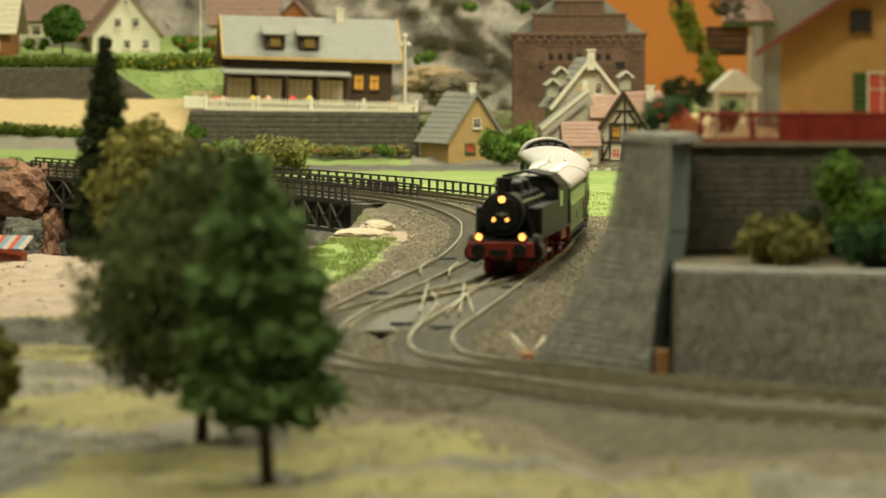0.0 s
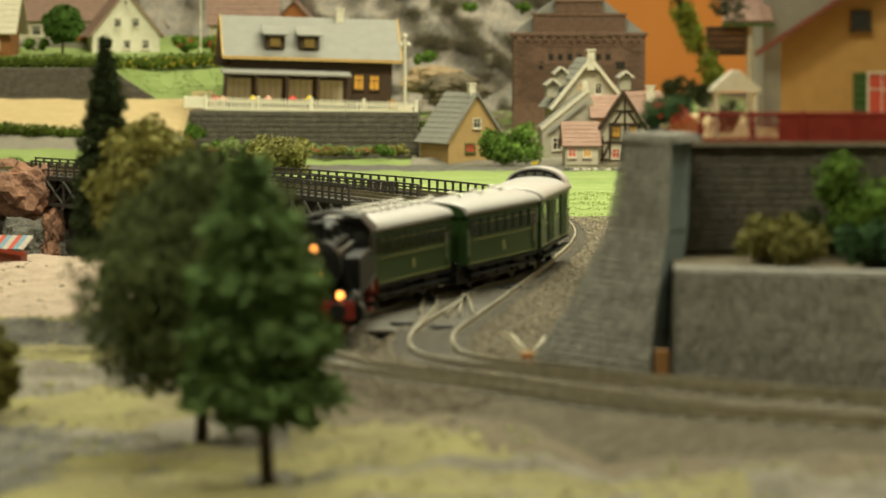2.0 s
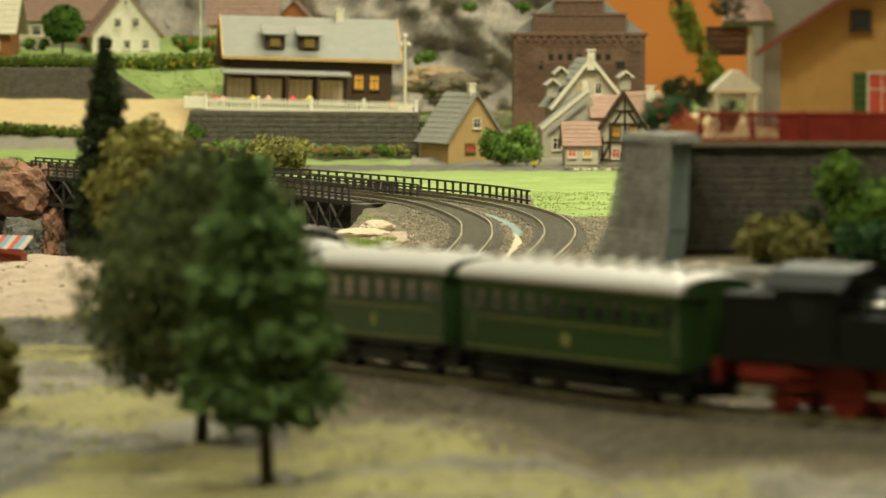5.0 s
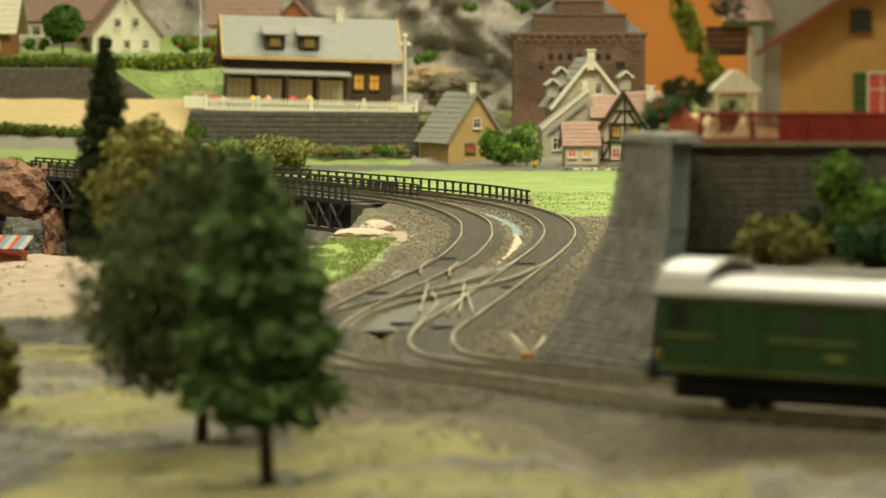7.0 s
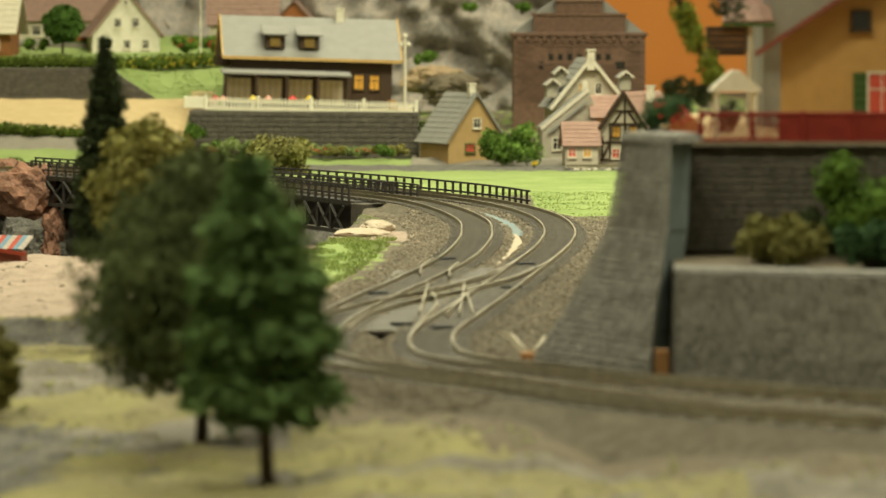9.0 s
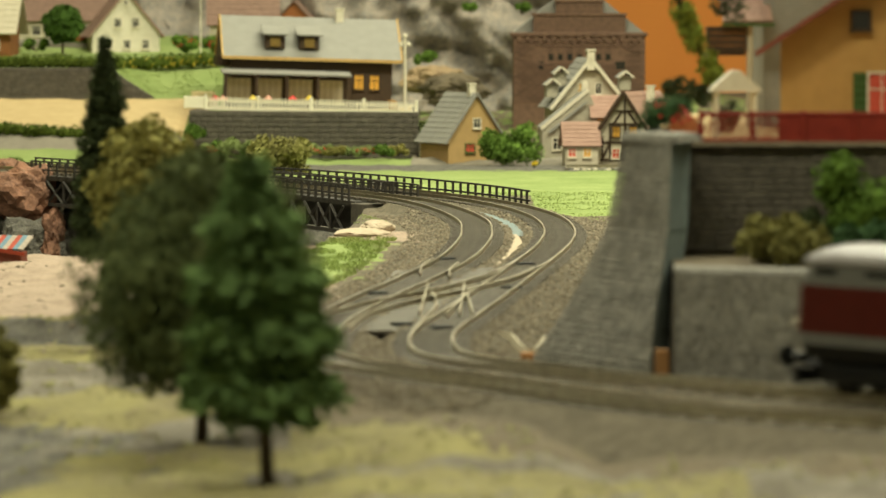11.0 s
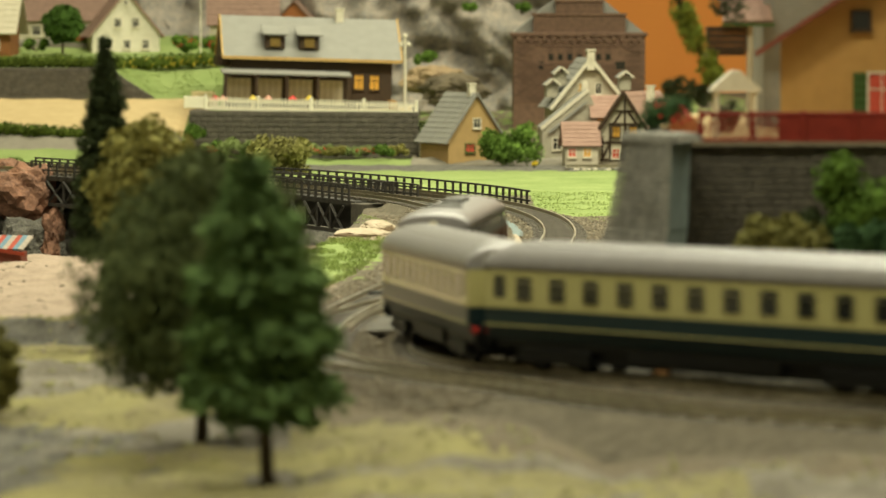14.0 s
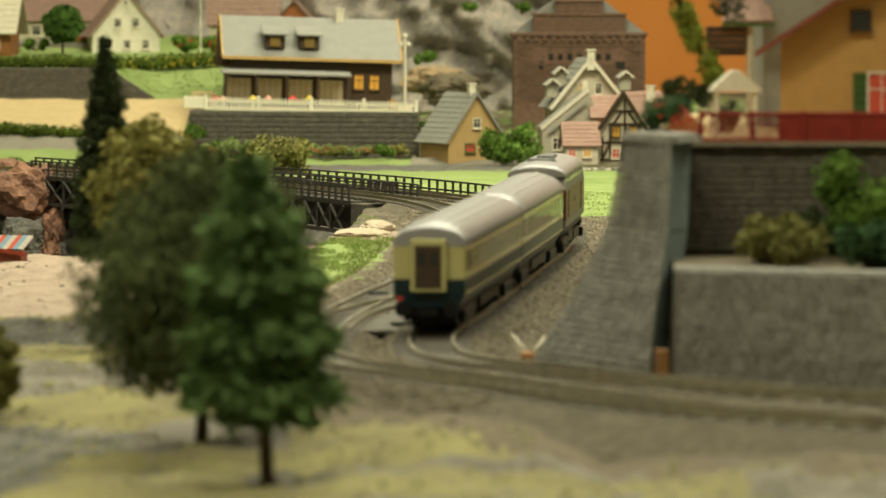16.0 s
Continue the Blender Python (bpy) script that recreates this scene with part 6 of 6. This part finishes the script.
        for x in (-3.55, 3.55):
            ag = box(B(), (x, sy * 1.15, 0.72), (1.1, 0.2, 0.6), bevel=0.05)
            box(ag, (x, sy * 1.28, 0.6), (0.34, 0.16, 0.3), bevel=0.03)
            box(ag, (x, sy * 1.2, 0.98), (1.9, 0.12, 0.1))
            part("axle_guard", ag, M_BLACK, ob)
    add_wheels(ob, (-3.55, 3.55), 0.55, M_BLACK)
    buffers(ob, h, 1.15, 1)
    buffers(ob, -h, 1.15, -1)
    return ob


def build_express_coach(restaurant=False):
    length, w = EXPRESS, 2.95
    ob = thing("express_coach", cpose(0, 0, 0), "ivory and ocean blue express coach with warm grey roof", "railway coach", "diesel train")
    part("lower_side", box(B(), (0, 0, 1.86), (length, w, 0.6), bevel=0.03), M_BLUE, ob, "dark ocean blue waist band")
    hull(sk := B(), [(-length / 2, -1.2, 1.05), (length / 2, -1.2, 1.05), (length / 2, 1.2, 1.05), (-length / 2, 1.2, 1.05)], [(-length / 2, -w / 2, 1.56), (length / 2, -w / 2, 1.56), (length / 2, w / 2, 1.56), (-length / 2, w / 2, 1.56)])
    part("tuck_under", sk, M_BLUE, ob, "dark blue lower body curving inward")
    part("upper_side", box(B(), (0, 0, 2.87), (length, w, 1.42), bevel=0.03), M_BEIGE, ob, "ivory upper body")
    rb = roof_shell(w + 0.1, 3.54, 4.56, length + 0.04, 0.3)
    rf = part("roof", rb, M_GREYROOF, ob)
    for sy in (-0.9, -0.45, 0.45, 0.9):
        part("roof_rib", box(B(), (0, sy, 3.54 + 1.02 * (1 - (sy / 1.52) ** 2) ** 0.42 - 0.015), (length - 3.2, 0.06, 0.06)), M_GREYROOF, rf)
    for sx in (-1, 1):
        x = sx * (length / 2 + 0.02)
        part("gangway", box(B(), (x + sx * 0.15, 0, 2.75), (0.34, 1.5, 2.2), bevel=0.06), M_BEIGE, ob, "ivory gangway frame")
        part("end_door", box(B(), (x + sx * 0.32, 0, 2.7), (0.06, 1.1, 1.75)), M_DARKWOOD, ob, "dark brown end door")
        for sy in (-0.26, 0.26):
            part("door_window", box(B(), (x + sx * 0.36, sy, 3.05), (0.03, 0.34, 0.5)), M_PANE, ob)
        buffers(ob, sx * length / 2, 1.0, sx)
        part("tail_light", rod(B(), (x, 1.2, 1.35), (x + sx * 0.1, 1.2, 1.35), 0.14, 0.12, 10), M_FLOWER, ob)
        for k in (-1, 1):
            part("bogie_side", box(B(), (sx * length * 0.34, k * 1.2, 0.55), (3.6, 0.22, 0.55), bevel=0.08), M_BLACK, ob)
    for sy in (-1, 1):
        y = sy * (w / 2 + 0.01)
        n = 11
        for k in range(n):
            x = -length * 0.40 + length * 0.8 * k / (n - 1)
            wo = part("window", box(B(), (x, y, 2.9), (0.98, 0.06, 0.98), bevel=0.02), M_BEIGE, ob)
            part("pane", box(B(), (x, y + sy * 0.03, 2.9), (0.82, 0.04, 0.84)), M_PANE, wo)
            part("top_light", box(B(), (x, y + sy * 0.045, 3.12), (0.82, 0.03, 0.04)), M_STEEL, wo)
        part("lining", box(B(), (0, y, 1.58), (length - 0.1, 0.03, 0.05)), M_BEIGE, ob, "thin ivory line under the blue band")
        for x in (-length * 0.46, length * 0.46):
            do = part("door", box(B(), (x, y, 2.84), (1.1, 0.05, 1.34), bevel=0.02), M_BEIGE, ob)
            part("door_window", box(B(), (x, y + sy * 0.03, 2.95), (0.6, 0.04, 0.8)), M_PANE, do)
        part("skirt", box(B(), (0, sy * 1.2, 0.75), (length * 0.34, 0.12, 0.5)), M_BLACK, ob)
    uf = box(B(), (0, 0, 0.68), (length * 0.9, 1.9, 0.7))
    box(uf, (0, 0, 1.07), (length * 0.97, 2.3, 0.5))
    part("underframe", uf, M_BLACK, ob)
    add_wheels(ob, (-length * 0.34 - 1.2, -length * 0.34 + 1.2, length * 0.34 - 1.2, length * 0.34 + 1.2), 0.5, M_BLACK)
    return ob


def build_diesel():
    length, w = DIESEL, 3.1
    ob = thing("diesel_locomotive", cpose(0, 0, 0), "wine red diesel locomotive with grey window band and silver roof", "locomotive", "diesel train")

    def shell(z0, z1, inset0, inset1, ww0, ww1):
        h = length / 2
        lo = [(h - inset0, -ww0 * 0.36, z0), (h - inset0, ww0 * 0.36, z0), (h - inset0 - 0.5, ww0 / 2, z0), (-h + inset0 + 0.5, ww0 / 2, z0), (-h + inset0, ww0 * 0.36, z0), (-h + inset0, -ww0 * 0.36, z0), (-h + inset0 + 0.5, -ww0 / 2, z0), (h - inset0 - 0.5, -ww0 / 2, z0)]
        hi = [(h - inset1, -ww1 * 0.36, z1), (h - inset1, ww1 * 0.36, z1), (h - inset1 - 0.5, ww1 / 2, z1), (-h + inset1 + 0.5, ww1 / 2, z1), (-h + inset1, ww1 * 0.36, z1), (-h + inset1, -ww1 * 0.36, z1), (-h + inset1 + 0.5, -ww1 / 2, z1), (h - inset1 - 0.5, -ww1 / 2, z1)]
        return hull(B(), lo, hi)
    part("frame_band", shell(1.6, 1.98, 0.05, 0.0, w, w), M_GREYBAND, ob, "pale grey frame stripe")
    part("lower_body", shell(1.98, 3.55, 0.0, 0.12, w, w), M_WINE, ob)
    ub = part("upper_body", shell(3.55, 4.25, 0.12, 0.7, w, w - 0.15), M_GREYBAND, ob, "dark grey window band")
    rb = roof_shell(w - 0.1, 4.22, 4.92, length - 1.3, 0.35)
    part("apron", shell(1.15, 1.6, 0.25, 0.1, w - 0.5, w - 0.2), M_BLACK, ob, "black frame below the stripe")
    rf = part("roof", rb, M_GREYROOF, ob)
    part("exhaust", box(B(), (0.6, 0, 4.95), (2.4, 0.9, 0.2), bevel=0.05), M_GREYBAND, rf)
    part("roof_fan", rod(B(), (-3.2, 0, 4.84), (-3.2, 0, 5.0), 0.8, 0.7, 18), M_GREYBAND, rf)
    for sx in (-1, 1):
        for sy in (-0.62, 0.62):
            wb = box(B(), (sx * (length / 2 - 0.42), sy, 3.9), (0.06, 1.0, 0.6), ry=-40 * sx)
            part("windscreen", wb, M_PANE, ub)
            part("lamp", rod(B(), (sx * (length / 2 - 0.02), sy * 1.7, 2.25), (sx * (length / 2 + 0.08), sy * 1.7, 2.25), 0.2, 0.18, 12), M_WHITE, ob)
        part("nose_lamp", rod(B(), (sx * (length / 2 - 0.65), 0, 4.3), (sx * (length / 2 - 0.5), 0, 4.3), 0.2, 0.18, 12), M_WHITE, ob)
        for sy in (-1, 1):
            part("cab_window", box(B(), (sx * (length / 2 - 1.7), sy * (w / 2 - 0.06), 3.9), (0.9, 0.05, 0.46)), M_PANE, ub)
            part("cab_door", box(B(), (sx * (length / 2 - 2.9), sy * (w / 2 + 0.005), 2.75), (0.9, 0.05, 1.4), bevel=0.02), M_WINE, ob)
            part("bogie_side", box(B(), (sx * length * 0.28, sy * 1.2, 0.65), (4.2, 0.25, 0.6), bevel=0.08), M_BLACK, ob)
        buffers(ob, sx * length / 2, 1.1, sx)
        part("plough", box(B(), (sx * (length / 2 - 0.2), 0, 0.55), (0.2, 2.9, 0.5)), M_BLACK, ob)
    for sy in (-1, 1):
        for k in range(5):
            part("body_window", box(B(), (-3.6 + 1.8 * k, sy * (w / 2 - 0.06), 3.9), (1.1, 0.05, 0.4)), M_PANE, ub)
        part("crest", box(B(), (-0.2, sy * (w / 2 + 0.01), 2.8), (0.42, 0.03, 0.32)), M_GREYBAND, ob, "small silver emblem")
    part("fuel_tank", box(B(), (0, 0, 0.75), (3.4, 2.6, 0.7), bevel=0.1), M_BLACK, ob)
    part("underframe", box(B(), (0, 0, 0.78), (length * 0.9, 1.9, 0.8)), M_BLACK, ob)
    add_wheels(ob, (-length * 0.28 - 1.3, -length * 0.28 + 1.3, length * 0.28 - 1.3, length * 0.28 + 1.3), 0.55, M_BLACK)
    return ob


EXPRESS, DIESEL = 22.0, 15.2
steam_loco = build_steam_loco()
coach_a = build_green_coach(many=True)
coach_b = build_green_coach()
baggage_van = build_green_coach(True)
diesel = build_diesel()
express_a = build_express_coach()
express_b = build_express_coach()

# travelled length of each train's front along its line, in centimetres, against seconds
STEAM_TIMES = [(0.0, 287.0), (1.0, 307.7), (2.0, 325.7), (3.0, 342.8), (3.5, 351.4), (4.2, 364.8), (6.5, 406.2), (7.0, 416.4), (16.0, 592.0)]
DIESEL_TIMES = [(0.0, 552.0), (9.0, 394.0), (11.3, 350.6), (12.0, 340.0), (12.5, 331.6), (13.0, 322.0), (13.5, 312.3), (14.0, 302.5), (14.5, 292.6), (15.0, 281.5), (16.0, 258.4)]


def along(times, t):
    """Smooth travel through the given times."""
    i = max(0, min(len(times) - 2, sum(1 for a, _ in times if a <= t) - 1))

    def slope(k):
        if k <= 0:
            return (times[1][1] - times[0][1]) / (times[1][0] - times[0][0])
        if k >= len(times) - 1:
            return (times[-1][1] - times[-2][1]) / (times[-1][0] - times[-2][0])
        return (times[k + 1][1] - times[k - 1][1]) / (times[k + 1][0] - times[k - 1][0])
    (t0, a), (t1, b) = times[i], times[i + 1]
    h = t1 - t0
    u = (t - t0) / h
    return a * (1 + 2 * u) * (1 - u) ** 2 + slope(i) * h * u * (1 - u) ** 2 + b * u * u * (3 - 2 * u) + slope(i + 1) * h * u * u * (u - 1)


def vehicle_rows(path, lens, times, back, wheelbase, forward):
    """Rows for a vehicle whose middle lies a length back behind the train's front; forward is +1 along the path or -1 against it."""
    rows = []
    for k in range(0, 161):
        t = k * 0.1
        s = along(times, t) - forward * back
        a = on_path(path, lens, s + forward * wheelbase / 2)
        b = on_path(path, lens, s - forward * wheelbase / 2)
        m = (a + b) / 2
        za, zb = climb(a.y), climb(b.y)
        rows.append((t, cpose(m.x, m.y, (za + zb) / 2, 0, -math.degrees(math.atan2(za - zb, (a - b).length)), math.degrees(math.atan2(a.y - b.y, a.x - b.x)))))
    return rows


def wheel_rows(times, r, sgn, base):
    rows = []
    for k in range(0, 481):
        t = k / 30
        turn = (along(times, t) - along(times, 0.0)) / r
        rows.append((t, base @ Matrix.Rotation(abs(turn) % (2 * math.pi) * sgn, 4, "Y")))
    return rows


STEAM_SET = ((steam_loco, 7.6, 7.5), (coach_a, 21.35, 7.1), (coach_b, 34.7, 7.1), (baggage_van, 47.95, 7.1))
DIESEL_SET = ((diesel, DIESEL / 2 + 0.3, DIESEL * 0.56), (express_a, DIESEL + 0.75 + EXPRESS / 2, EXPRESS * 0.68), (express_b, DIESEL + 1.2 + EXPRESS * 1.5, EXPRESS * 0.68))


def motions():
    for ob, back, base in STEAM_SET:
        walk(ob, vehicle_rows(CROSS, LENC, STEAM_TIMES, back, base, 1))
    for ob, back, base in DIESEL_SET:
        walk(ob, vehicle_rows(TRACK2, LEN2, DIESEL_TIMES, back, base, -1))
    for ob, r, sgn in SPIN:
        if ob.name.startswith("driving_wheel"):
            walk(ob, wheel_rows(STEAM_TIMES, r * U / U, sgn, ob.matrix_basis.copy()))


motions()
